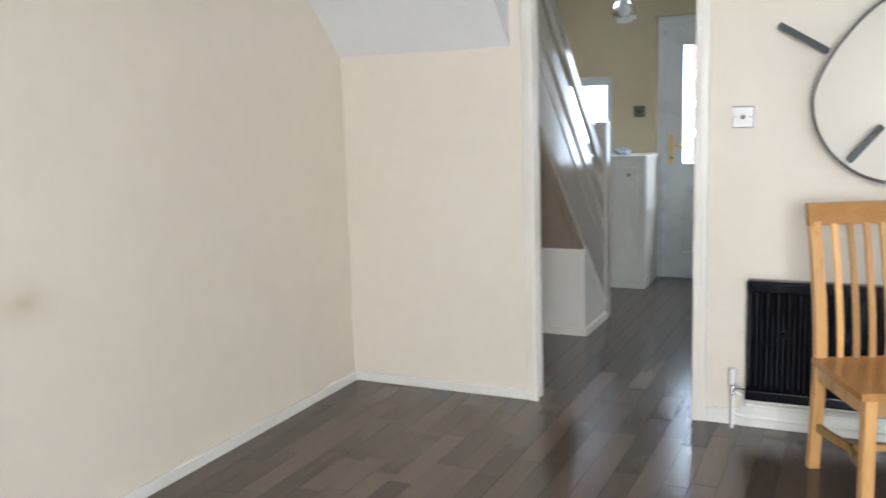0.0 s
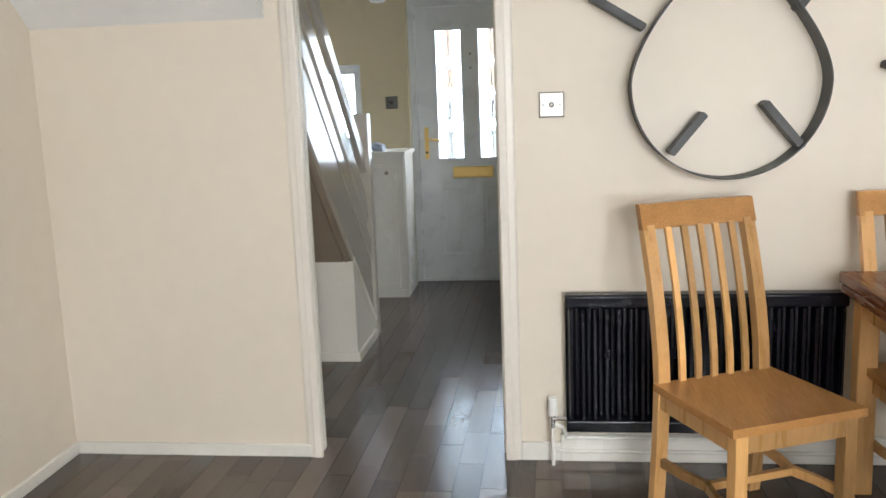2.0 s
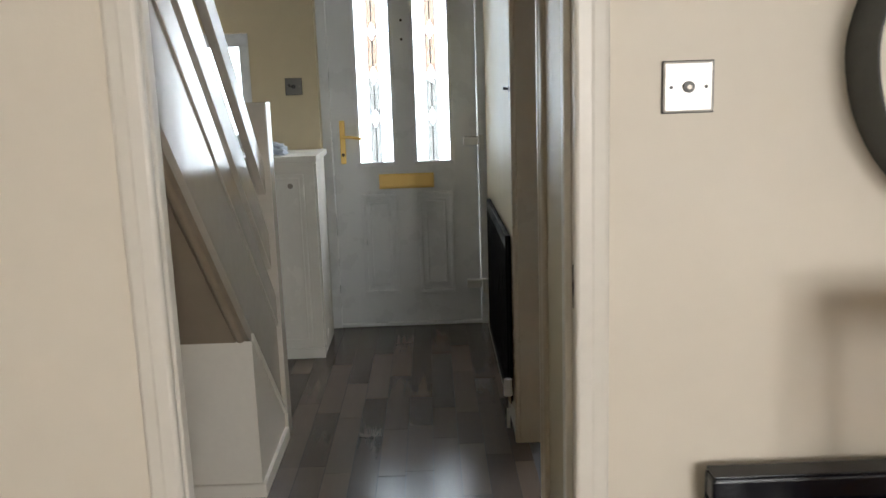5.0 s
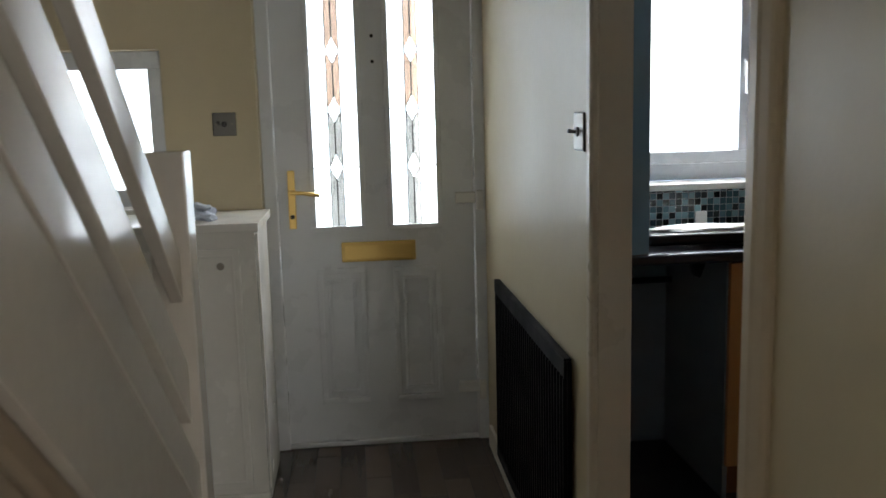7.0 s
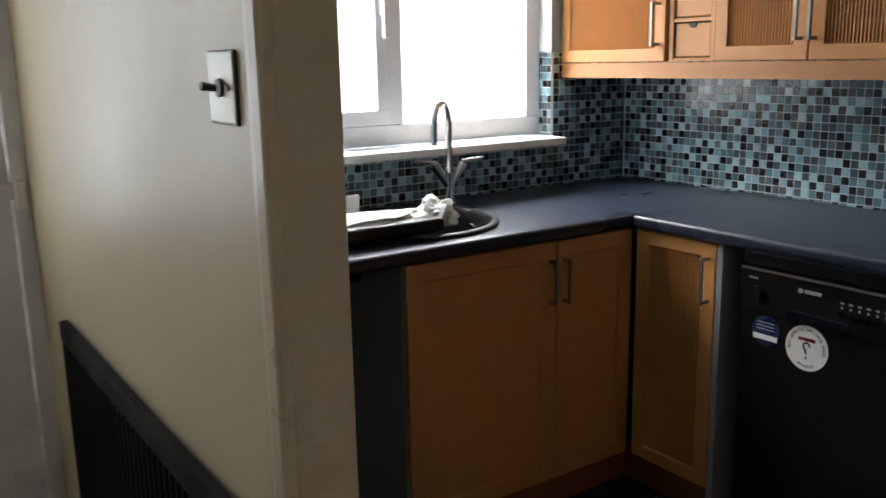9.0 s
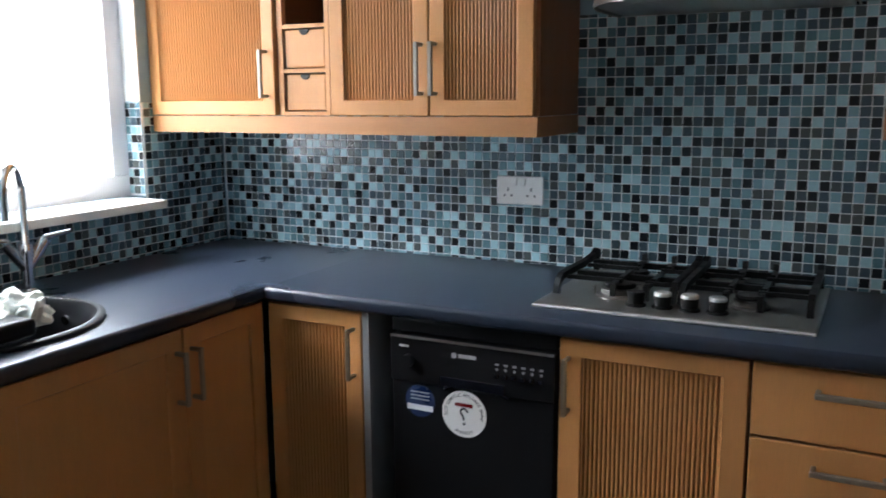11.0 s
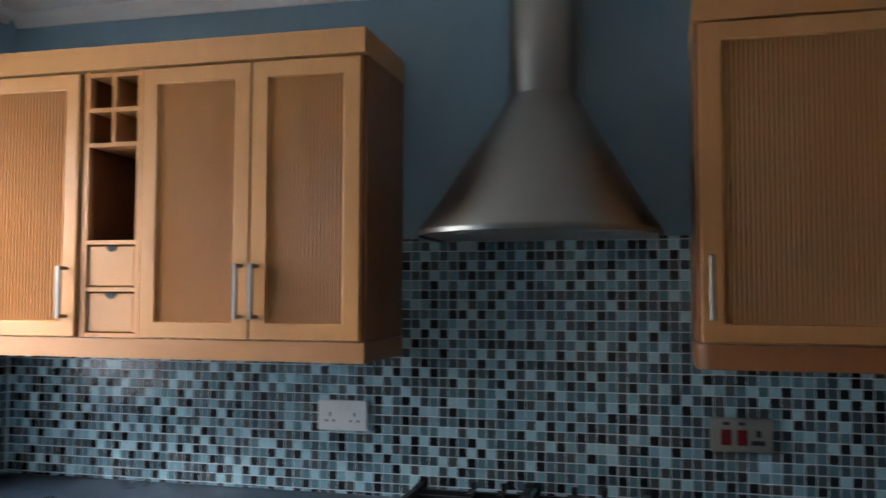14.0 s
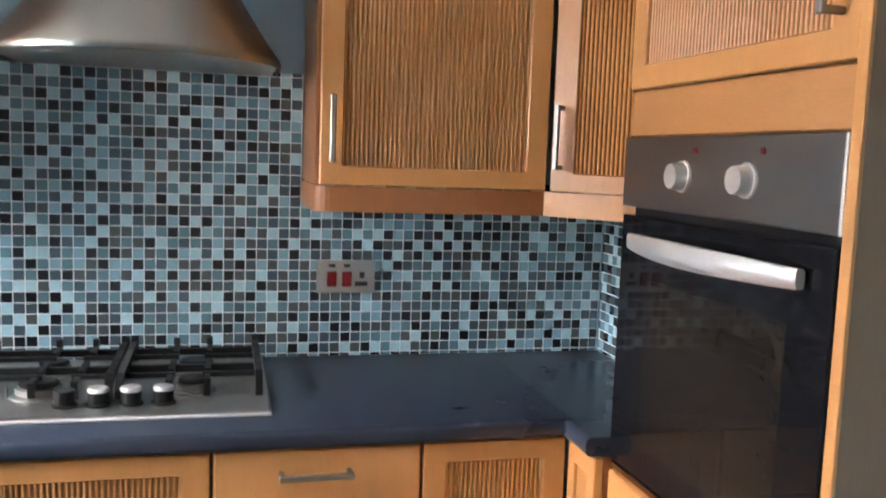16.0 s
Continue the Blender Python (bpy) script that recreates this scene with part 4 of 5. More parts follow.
def arm(p, q):
    """A flat channel bar with rounded ends that stands out from the wall."""
    d = Vector((q[0] - p[0], 0, q[1] - p[1])).normalized()
    n = Vector((-d.z, 0, d.x)) * 0.013
    bm = bmesh.new()
    pts = []
    for s, e in ((p, -1), (q, 1)):
        for k in range(7):
            a = math.pi * k / 6
            o = n * math.cos(a) * -e + d * (e * 0.006 * math.sin(a))
            pts.append((s[0] + o.x, s[1] + o.z))
    prism(bm, pts, "y", -0.088, -0.004)
    return bm


for p, q in (((0.592, 1.60), (0.418, 1.708)), ((0.688, 1.168), (0.796, 1.297)), ((1.122, 1.18), (1.000, 1.328)), ((1.10, 1.64), (1.20, 1.77))):
    part("arm", arm(p, q), M_BAND, rg)
solo("wall_bar", arm((1.395, 1.445), (1.56, 1.40)), M_BAND, "dark metal bar of a second wall decoration", "wall art", (1.45, 0, 1.43))

# ---- kitchen ----
DOOR_T = 0.02


def bar_handle(face, u, z0, z1, parent, across=False):
    """A square D handle on a front; across lays it level."""
    bm = bmesh.new()
    if across:
        for a in (z0, z1):
            face_box(bm, face, a - 0.005, a + 0.005, u - 0.005, u + 0.005, 0.0, 0.034)
        face_box(bm, face, z0 - 0.006, z1 + 0.006, u - 0.006, u + 0.006, 0.028, 0.038)
    else:
        for a in (z0, z1):
            face_box(bm, face, u - 0.005, u + 0.005, a - 0.005, a + 0.005, 0.0, 0.034)
        face_box(bm, face, u - 0.006, u + 0.006, z0 - 0.006, z1 + 0.006, 0.028, 0.038)
    return part("handle", soft(bm, 0.002, 1), M_NICKEL, parent, "satin nickel bar handle")


def ring(face, u0, u1, z0, z1, stile, rail, w0, w1):
    """A flat frame in one piece."""
    bm = bmesh.new()
    out, inn = [(u0, z0), (u1, z0), (u1, z1), (u0, z1)], [(u0 + stile, z0 + rail), (u1 - stile, z0 + rail), (u1 - stile, z1 - rail), (u0 + stile, z1 - rail)]
    v = [[bm.verts.new(face_point(face, u, z, w)) for u, z in loop] for w in (w0, w1) for loop in (out, inn)]
    for k in range(4):
        n = (k + 1) % 4
        for a, b in ((0, 1), (3, 2), (2, 0), (1, 3)):
            bm.faces.new((v[a][k], v[a][n], v[b][n], v[b][k]))
    bmesh.ops.recalc_face_normals(bm, faces=list(bm.faces))
    return soft(bm, 0.0025, 1)


def reeded_door(face, u0, u1, z0, z1, parent, handle=None, stile=0.045, rail=0.042, name="door"):
    """A framed cabinet door with an upright reeded panel. handle: (u, z0, z1)."""
    d = part(name, ring(face, u0, u1, z0, z1, stile, rail, 0.0, DOOR_T), M_UNIT, parent)
    bm = bmesh.new()
    a, b = u0 + stile - 0.003, u1 - stile + 0.003
    n = max(3, round((b - a) / 0.0102))
    p = (b - a) / n
    lo, hi = [], []
    for i in range(n):
        for k, w in ((0.0, 0.0038), (0.13, 0.0045), (0.25, 0.0110), (0.5, 0.0125), (0.75, 0.0110), (0.87, 0.0045)):
            u = a + (i + k) * p
            lo.append(bm.verts.new(face_point(face, u, z0 + rail - 0.003, w)))
            hi.append(bm.verts.new(face_point(face, u, z1 - rail + 0.003, w)))
    for k in range(len(lo) - 1):
        bm.faces.new((lo[k], lo[k + 1], hi[k + 1], hi[k]))
    bmesh.ops.recalc_face_normals(bm, faces=list(bm.faces))
    part("reeded_panel", bm, M_REED, d, "upright reeded wooden panel")
    if handle:
        h = face[0], face[1] + {"-x": -1, "-y": -1, "+x": 1, "+y": 1}[face[0]] * DOOR_T
        bar_handle(h, *handle, d)
    return d


FX = 1.945  # carcass front of the wall units on the tiled wall
WF = ("-x", FX)
Z0, Z1 = 1.342, 2.05

ua = thing("wall_cabinet", "honey cherry wall cabinet with one reeded door by the window", "cabinet", (2.1, 2.9, Z0), "kitchen wall cabinets")
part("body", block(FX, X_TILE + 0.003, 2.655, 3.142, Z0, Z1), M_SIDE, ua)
reeded_door(WF, 2.664, 3.1485, Z0, 2.046, ua, (2.69, 1.397, 1.523), stile=0.044)

ub = thing("wine_rack_unit", "narrow open wall unit with pigeonholes, shelf and two small drawers", "shelf unit", (2.1, 2.56, Z0))
# Back and added thin facings are darkened to paint in the shade of the pigeonholes.
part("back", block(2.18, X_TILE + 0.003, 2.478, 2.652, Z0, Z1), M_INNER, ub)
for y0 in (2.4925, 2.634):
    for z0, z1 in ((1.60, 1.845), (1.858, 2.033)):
        part("lining", block(FX + 0.006, 2.178, y0, y0 + 0.0025, z0, z1), M_INNER, ub, "thin added facing in veneer darkened for the shade inside")
for y0, y1 in ((2.478, 2.492), (2.637, 2.652)):
    part("side", block(FX - 0.012, 2.178, y0, y1, Z0, Z1), M_UNIT, ub)
for z in (1.342, 1.462, 1.586, 1.846, 1.94, 2.034):
    part("shelf", block(FX - 0.011, 2.178, 2.493, 2.636, z, z + 0.011), M_UNIT, ub)
part("divider", block(FX - 0.011, 2.178, 2.559, 2.569, 1.858, 2.033), M_UNIT, ub)
for z0, z1 in ((1.356, 1.458), (1.476, 1.582)):
    d = part("drawer", soft(block(FX - 0.006, 2.17, 2.496, 2.633, z0, z1), 0.003, 1), M_UNIT, ub)
    notch = bmesh.new()
    prism(notch, [(2.5645 + 0.016 * math.cos(a), z1 + 0.0005 - 0.016 * math.sin(a)) for a in (math.pi * k / 10 for k in range(11))], "x", FX - 0.0085, FX - 0.004)
    part("finger_notch", notch, M_SUB, d)

uc = thing("wall_cabinet", "honey cherry wall cabinet with two reeded doors", "cabinet", (2.1, 2.16, Z0), "kitchen wall cabinets")
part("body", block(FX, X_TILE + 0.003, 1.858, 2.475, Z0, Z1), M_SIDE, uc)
reeded_door(WF, 2.163, 2.472, Z0, 2.046, uc, (2.182, 1.40, 1.527))
reeded_door(WF, 1.868, 2.159, Z0, 2.046, uc, (2.140, 1.40, 1.527))


def strip(name, face_pts, z0, z1, label, material):
    bm = bmesh.new()
    prism(bm, face_pts, "z", z0, z1)
    return solo(name, bm, material, label, "trim", (face_pts[0][0], face_pts[0][1], z0))


strip("cornice", [(FX - 0.022, 1.857), (X_TILE + 0.003, 1.857), (X_TILE + 0.003, 3.143), (FX - 0.022, 3.143)], 2.052, 2.115, "honey cherry cornice along the wall cabinet tops", M_UNIT)
strip("pelmet", [(FX - 0.021, 1.856), (X_TILE - 0.0, 1.856), (X_TILE - 0.0, 1.874), (FX - 0.003, 1.874), (FX - 0.003, 3.142), (FX - 0.021, 3.142)], 1.29, 1.34, "honey cherry light pelmet under the wall cabinets", M_CHERRY)

ur = thing("wall_cabinet", "honey cherry wall cabinet with a wide reeded door beside the hood", "cabinet", (2.1, 0.8, 1.353), "kitchen wall cabinets")
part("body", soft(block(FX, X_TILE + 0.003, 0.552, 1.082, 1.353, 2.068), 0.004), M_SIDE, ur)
reeded_door(WF, 0.556, 1.073, 1.353, 2.066, ur, (1.050, 1.408, 1.54), stile=0.05)
# diagonal corner cabinet, built along its own front and turned into the corner
us = thing("wall_cabinet", "honey cherry diagonal corner wall cabinet with a narrow reeded door", "cabinet", (0, 0, 0), "kitchen wall cabinets")
corner = pose(1.917, 0.543, 0, 0, 0, 45)
home = corner.inverted()
bm = bmesh.new()
prism(bm, [tuple((home @ Vector((x, y, 0)))[:2]) for x, y in ((1.916, 0.54), (1.639, 0.263), (FX - 0.001, 0.263), (FX - 0.001, 0.54))], "z", 1.353, 2.068)
part("body", bm, M_SIDE, us)
reeded_door(("+y", 0.0), -0.395, -0.002, 1.353, 2.066, us, (-0.026, 1.408, 1.54), stile=0.056)
us.matrix_basis = corner
strip("cornice", [(FX - 0.022, 0.56), (FX - 0.022, 1.084), (X_TILE + 0.003, 1.084), (X_TILE + 0.003, 0.262), (1.625, 0.262)], 2.07, 2.13, "honey cherry cornice along the corner wall cabinets", M_UNIT)
pts = [(FX - 0.021, 0.5605), (FX - 0.021, 1.05)] + [(FX - 0.021 + 0.035 * (1 - math.cos(a)), 1.05 + 0.034 * math.sin(a)) for a in (math.pi / 2 * k / 5 for k in range(1, 6))] + [(X_TILE, 1.084), (X_TILE, 1.066), (FX - 0.003, 1.066), (FX - 0.003, 0.5605)]
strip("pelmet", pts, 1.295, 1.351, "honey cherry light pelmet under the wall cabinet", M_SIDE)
strip("pelmet", [(FX - 0.022, 0.559), (1.628, 0.263), (1.653, 0.263), (FX - 0.003, 0.5505), (FX - 0.003, 0.559)], 1.295, 1.351, "paler cherry light pelmet under the diagonal corner cabinet", M_UNIT)

# cooker hood: cone with a rounded front, and its flue
hd = thing("cooker_hood", "brushed steel conical cooker hood with a round flue", "cooker hood", (2.1, 1.45, 1.6))


def hood_ring(bm, z, r, cx, back):
    pts = []
    for k in range(33):
        a = -math.pi / 2 + math.pi * k / 32
        pts.append((cx - r * math.cos(a), 1.447 + r * math.sin(a), z))
    pts += [(back, 1.447 + r, z), (back, 1.447 - r, z)]
    return [bm.verts.new(p) for p in pts]


bm = bmesh.new()
prof = [(1.598, 0.294, 2.045), (1.606, 0.296, 2.045), (1.614, 0.294, 2.045)]
for k in range(1, 9):
    f = k / 8
    prof.append((1.614 + 0.35 * f, 0.294 + (0.089 - 0.294) * (f ** 0.93), 2.045 + (2.135 - 2.045) * f))
prof.append((HK - 0.001, 0.088, 2.135))
rings = [hood_ring(bm, z, r, cx, X_TILE + 0.003) for z, r, cx in prof]
n = len(rings[0])
for a, b in zip(rings, rings[1:]):
    for k in range(n):
        bm.faces.new((a[k], a[(k + 1) % n], b[(k + 1) % n], b[k]))
bmesh.ops.recalc_face_normals(bm, faces=list(bm.faces))
part("cone", bm, M_STEEL, hd, smooth=True)
bm = bmesh.new()
bm.faces.new(hood_ring(bm, 1.603, 0.285, 2.045, X_TILE))
part("filter", bm, M_STEELH, hd, "dull grease filter under the cone")
for y in (1.30, 1.60):
    part("lamp_glass", rod(bmesh.new(), (1.95, y, 1.6015), (1.95, y, 1.6045), 0.03), M_STEELH, hd)
part("button_strip", block(1.79, 1.81, 1.36, 1.53, 1.601, 1.604), M_BLACK, hd)

# worktop
T0, T1 = 0.862, 0.90


def nosed(front, back, sign):
    """Section of a worktop with a rounded front edge."""
    r = 0.012
    out = []
    for k in range(5):
        a = math.pi / 2 * k / 4
        out.append((front + sign * r * (1 - math.sin(a)), T0 + r * (1 - math.cos(a))))
    for k in range(5):
        a = math.pi / 2 * k / 4
        out.append((front + sign * r * (1 - math.cos(a)), T1 - r * (1 - math.sin(a))))
    return out + [(back, T1), (back, T0)]


bm = bmesh.new()
prism(bm, nosed(1.65, X_TILE + 0.003, 1), "y", 0.575, 2.5155)
prism(bm, nosed(2.515, 2.56, 1), "x", X_KIT + 0.001, 1.65)
bx(bm, 1.65, X_TILE + 0.003, 2.5155, 3.148, T0, T1)
bx(bm, X_KIT + 0.001, 0.78, 2.56, 3.148, T0, T1)
bx(bm, 1.34, 1.65, 2.56, 3.148, T0, T1)
bx(bm, 1.535, X_TILE + 0.003, 0.257, 0.575, T0, T1)
prism(bm, nosed(0.597, 0.575, -1), "x", 1.535, 1.65)
# round sink opening
SX, SY, SR = 1.062, 2.835, 0.245
sq = []
for k in range(48):
    a = 2 * math.pi * (k + 0.5) / 48
    c, s = math.cos(a), math.sin(a)
    d = min((1.34 - SX) / c if c > 0 else (0.78 - SX) / c, (3.148 - SY) / s if s > 0 else (2.56 - SY) / s)
    sq.append((bm.verts.new((SX + SR * c, SY + SR * s, T1)), bm.verts.new((SX + d * c, SY + d * s, T1)), bm.verts.new((SX + SR * c, SY + SR * s, T0)), bm.verts.new((SX + d * c, SY + d * s, T0))))
for p, q in zip(sq, sq[1:] + sq[:1]):
    bm.faces.new((p[0], p[1], q[1], q[0]))
    bm.faces.new((p[2], q[2], q[3], p[3]))
    bm.faces.new((p[0], q[0], q[2], p[2]))
for x, y in ((1.34, 3.148), (0.78, 3.148), (0.78, 2.56), (1.34, 2.56)):
    near = sorted(sq, key=lambda p: (p[1].co.x - x) ** 2 + (p[1].co.y - y) ** 2)[:2]
    bm.faces.new((bm.verts.new((x, y, T1)), near[0][1], near[1][1]))
bmesh.ops.recalc_face_normals(bm, faces=list(bm.faces))
solo("worktop", bm, M_TOP, "charcoal laminate L-shaped worktop with scuffed patches", "worktop", (1.9, 2.0, T0), smooth=True)

sk = thing("sink", "round black inset sink in the worktop", "sink", (SX, SY, T1 - 0.16))
bm = bmesh.new()
lathe(bm, [(0.262, 0.162), (0.262, 0.168), (0.255, 0.172), (0.243, 0.171), (0.233, 0.160), (0.224, 0.10), (0.205, 0.02), (0.17, 0.003), (0.03, 0.0), (0.001, 0.0)], (SX, SY, T1 - 0.16), 48)
part("bowl", bm, M_BLACK, sk, smooth=True)
part("drain", rod(bmesh.new(), (SX, SY, T1 - 0.16), (SX, SY, T1 - 0.156), 0.035), M_CHROME, sk)
part("overflow", rod(bmesh.new(), (SX + 0.222, SY, T1 - 0.04), (SX + 0.234, SY, T1 - 0.038), 0.012), M_CHROME, sk)

tp = thing("mixer_tap", "chrome swan-neck mixer tap with two side levers", "tap", (1.335, 3.02, T1))
TX, TY = 1.335, 3.02
part("base", lathe(bmesh.new(), [(0.001, 0), (0.028, 0.0), (0.028, 0.008), (0.016, 0.014), (0.014, 0.06), (0.02, 0.10), (0.02, 0.13), (0.001, 0.13)], (TX, TY, T1)), M_CHROME, tp, smooth=True)
bm = bmesh.new()
dx, dy = -0.83, -0.55
arc = [(TX, TY, T1 + 0.12), (TX, TY, T1 + 0.255)]
for k in range(1, 13):
    a = math.pi * k / 12
    o = 0.062 * (1 - math.cos(a))
    arc.append((TX + dx * o, TY + dy * o, T1 + 0.255 + 0.075 * math.sin(a)))
arc.append((TX + dx * 0.124, TY + dy * 0.124, T1 + 0.205))
part("spout", tube(bm, arc, 0.0115, 14), M_CHROME, tp, smooth=True)
for s in (-1, 1):
    bm = bmesh.new()
    rod(bm, (TX, TY, T1 + 0.06), (TX + s * 0.05, TY - s * 0.012, T1 + 0.135), 0.012, 0.016)
    lv = part("valve_arm", bm, M_CHROME, tp, smooth=True)
    bm = bmesh.new()
    rod(bm, (TX + s * 0.045, TY - s * 0.012, T1 + 0.14), (TX + s * 0.115, TY - s * 0.03, T1 + 0.148), 0.008, 0.006)
    part("lever", bm, M_CHROME, lv, smooth=True)

# wrapped tray left on the sink
random.seed(7)
pk = thing("wrapped_tray", "flat black tray wrapped in crumpled white film on the sink edge", "package", (0.9, 2.67, T1))
part("tray", soft(block(0.60, 1.035, 2.605, 2.765, T1 + 0.013, T1 + 0.052), 0.017, 4), M_BLACK, pk, smooth=True)


def crumple(cx, cy, cz, lx, ly, lz, freq, amp, seedv):
    bm = bmesh.new()
    bmesh.ops.create_icosphere(bm, subdivisions=4, radius=1)
    for v in bm.verts:
        k = 1 + amp * noise.noise(v.co * freq + Vector((seedv, 0, 0))) + 0.4 * amp * noise.noise(v.co * freq * 3.1)
        v.co = Vector((cx + v.co.x * lx * k, cy + v.co.y * ly * k, max(cz + v.co.z * lz * k, T1 + 0.016)))
    return bm


part("film", crumple(0.83, 2.705, T1 + 0.05, 0.22, 0.062, 0.02, 2.2, 0.3, 2), M_FILM, pk, "crumpled translucent film", smooth=True)
part("film_end", crumple(1.075, 2.70, T1 + 0.045, 0.052, 0.05, 0.048, 1.7, 0.55, 9), M_FILM, pk, "gathered white film end", smooth=True)
solo("card_scrap", block(0.86, 0.905, 2.84, 2.843, T1 + 0.008, T1 + 0.1), M_WHITE, "small white card standing in the sink", "card", (0.88, 2.84, T1))

# base units
BX = 1.69
BF = ("-x", BX)


def base_unit(name, label, at):
    return thing(name, label, "cabinet", at, "kitchen base cabinets")


b1 = base_unit("base_cabinet", "honey cherry corner base cabinet with a narrow reeded door", (2.0, 2.38, 0.1))
part("body", block(BX, X_TILE, 2.225, 2.532, 0.10, T0 - 0.002), M_SIDE, b1)
part("end_panel", block(BX - 0.02, 2.2, 2.205, 2.224, 0.0, T0 - 0.002), M_CARC, b1, "grey board side panel")
reeded_door(BF, 2.228, 2.52, 0.13, T0 - 0.006, b1, (2.249, 0.69, 0.812), stile=0.05)
b2 = base_unit("base_cabinet", "honey cherry base cabinet with a reeded door under the hob", (2.0, 1.5, 0.1))
part("body", block(BX, X_TILE, 1.292, 1.70, 0.10, T0 - 0.002), M_SIDE, b2)
reeded_door(BF, 1.292, 1.70, 0.13, T0 - 0.006, b2, (1.678, 0.69, 0.812), stile=0.052)
b3 = base_unit("drawer_cabinet", "honey cherry base cabinet with plain drawer fronts", (2.0, 1.08, 0.1))
part("body", block(BX, X_TILE, 0.885, 1.288, 0.10, T0 - 0.002), M_SIDE, b3)
for z0, z1 in ((0.70, 0.856), (0.42, 0.695), (0.13, 0.415)):
    d = part("drawer", soft(block(BX - 0.02, BX, 0.888, 1.285, z0, z1), 0.003, 1), M_UNIT, b3)
    bar_handle(("-x", BX - 0.02), z1 - 0.045, 1.03, 1.16, d, across=True)
b4 = base_unit("base_cabinet", "honey cherry base cabinet with a reeded door beside the oven tower", (2.0, 0.73, 0.1))
part("body", block(BX, X_TILE, 0.58, 0.882, 0.10, T0 - 0.002), M_SIDE, b4)
reeded_door(BF, 0.581, 0.882, 0.13, T0 - 0.006, b4, None, stile=0.048)
b5 = base_unit("base_cabinet", "honey cherry narrow base cabinet in the corner", (1.6, 0.4, 0.1))
part("body", block(1.54, 1.685, 0.26, 0.555, 0.10, T0 - 0.002), M_SIDE, b5)
reeded_door(("+y", 0.556), 1.54, 1.668, 0.13, T0 - 0.006, b5, None, stile=0.032)
b6 = base_unit("sink_cabinet", "honey cherry sink base cabinet with two framed doors", (1.25, 2.85, 0.1))
part("body", blocks((0.88, 1.685, 2.555, 2.575, 0.10, T0 - 0.002), (1.65, 1.685, 2.575, 3.10, 0.10, T0 - 0.002)), M_SIDE, b6)
part("end_panel", block(0.862, 0.879, 2.56, 3.14, 0.0, T0 - 0.002), M_CARC, b6, "grey board end panel")
for u0, u1, hu in ((0.864, 1.365, 1.34), (1.37, 1.668, 1.39)):
    bm = bmesh.new()
    f = ("-y", 2.555)
    d = part("door", ring(f, u0, u1, 0.13, T0 - 0.006, 0.052, 0.05, 0, 0.02), M_UNIT, b6)
    bm = bmesh.new()
    face_box(bm, f, u0 + 0.052, u1 - 0.052, 0.18, T0 - 0.056, 0.002, 0.012)
    part("panel", bm, M_UNIT, d)
    bar_handle(("-y", 2.535), hu, 0.68, 0.80, d)
strip("plinth", [(0.88, 2.60), (1.735, 2.60), (1.735, 2.22), (1.75, 2.22), (1.75, 2.615), (0.88, 2.615)], 0.002, 0.10, "dark cherry plinth under the base cabinets", M_SIDE)
strip("plinth", [(1.735, 0.62), (1.735, 1.70), (1.75, 1.70), (1.75, 0.605), (1.545, 0.605), (1.545, 0.62)], 0.002, 0.10, "dark cherry plinth under the base cabinets", M_SIDE)
solo("pipe_under_worktop", rod(bmesh.new(), (X_KIT + 0.02, 3.08, 0.70), (0.86, 3.08, 0.70), 0.014), M_BLACK, "black pipe in the gap under the worktop", "pipe", (0.5, 3.08, 0.7))

# dishwasher
dw = thing("dishwasher", "slim black dishwasher with stickers on its door", "dishwasher", (1.95, 1.92, 0.0), "")
part("body", soft(block(1.70, 2.22, 1.708, 2.138, 0.03, 0.82), 0.004), M_BLACK, dw)
part("top", soft(block(1.672, 2.22, 1.708, 2.138, 0.822, 0.857), 0.005), M_BLACK, dw)
cp = part("control_panel", soft(block(1.662, 1.70, 1.708, 2.138, 0.70, 0.815), 0.004), M_BLACK, dw)
part("trim_line", block(1.659, 1.664, 1.71, 2.136, 0.811, 0.817), M_STEELH, cp)
dd = part("door", soft(block(1.668, 1.70, 1.71, 2.136, 0.13, 0.698), 0.004), M_BLACK, dw)
bm = bmesh.new()
tube(bm, [(1.664, 1.99 - 0.17 * k / 10, 0.694 + 0.022 * math.sin(math.pi * k / 10)) for k in range(11)], 0.004, 8)
part("handle_lip", bm, M_RAD, cp, "curved edge of the handle recess", smooth=True)
part("recess", soft(block(1.6605, 1.664, 1.83, 2.0, 0.702, 0.726), 0.001, 1), M_RAD, cp, "dark handle recess")
for i in range(6):
    part("button", soft(block(1.656, 1.664, 1.735 + i * 0.022, 1.747 + i * 0.022, 0.742, 0.753), 0.002, 1), M_RAD, cp)
    part("print_mark", block(1.6612, 1.6622, 1.735 + i * 0.022, 1.745 + i * 0.022, 0.772, 0.777), M_PRINT, cp)
    part("print_mark", block(1.6612, 1.6622, 1.737 + i * 0.022, 1.743 + i * 0.022, 0.760, 0.766), M_PRINT, cp)
part("dial", rod(bmesh.new(), (1.648, 2.085, 0.755), (1.664, 2.085, 0.755), 0.016, seg=20), M_BLACK, cp, smooth=True)
part("print_mark", block(1.6612, 1.6622, 2.085, 2.112, 0.787, 0.793), M_PRINT, cp)
part("print_mark", block(1.6612, 1.6622, 1.905, 1.95, 0.778, 0.787), M_PRINT, cp)
part("print_mark", rod(bmesh.new(), (1.6612, 1.962, 0.7825), (1.6622, 1.962, 0.7825), 0.007, seg=16), M_PRINT, cp)


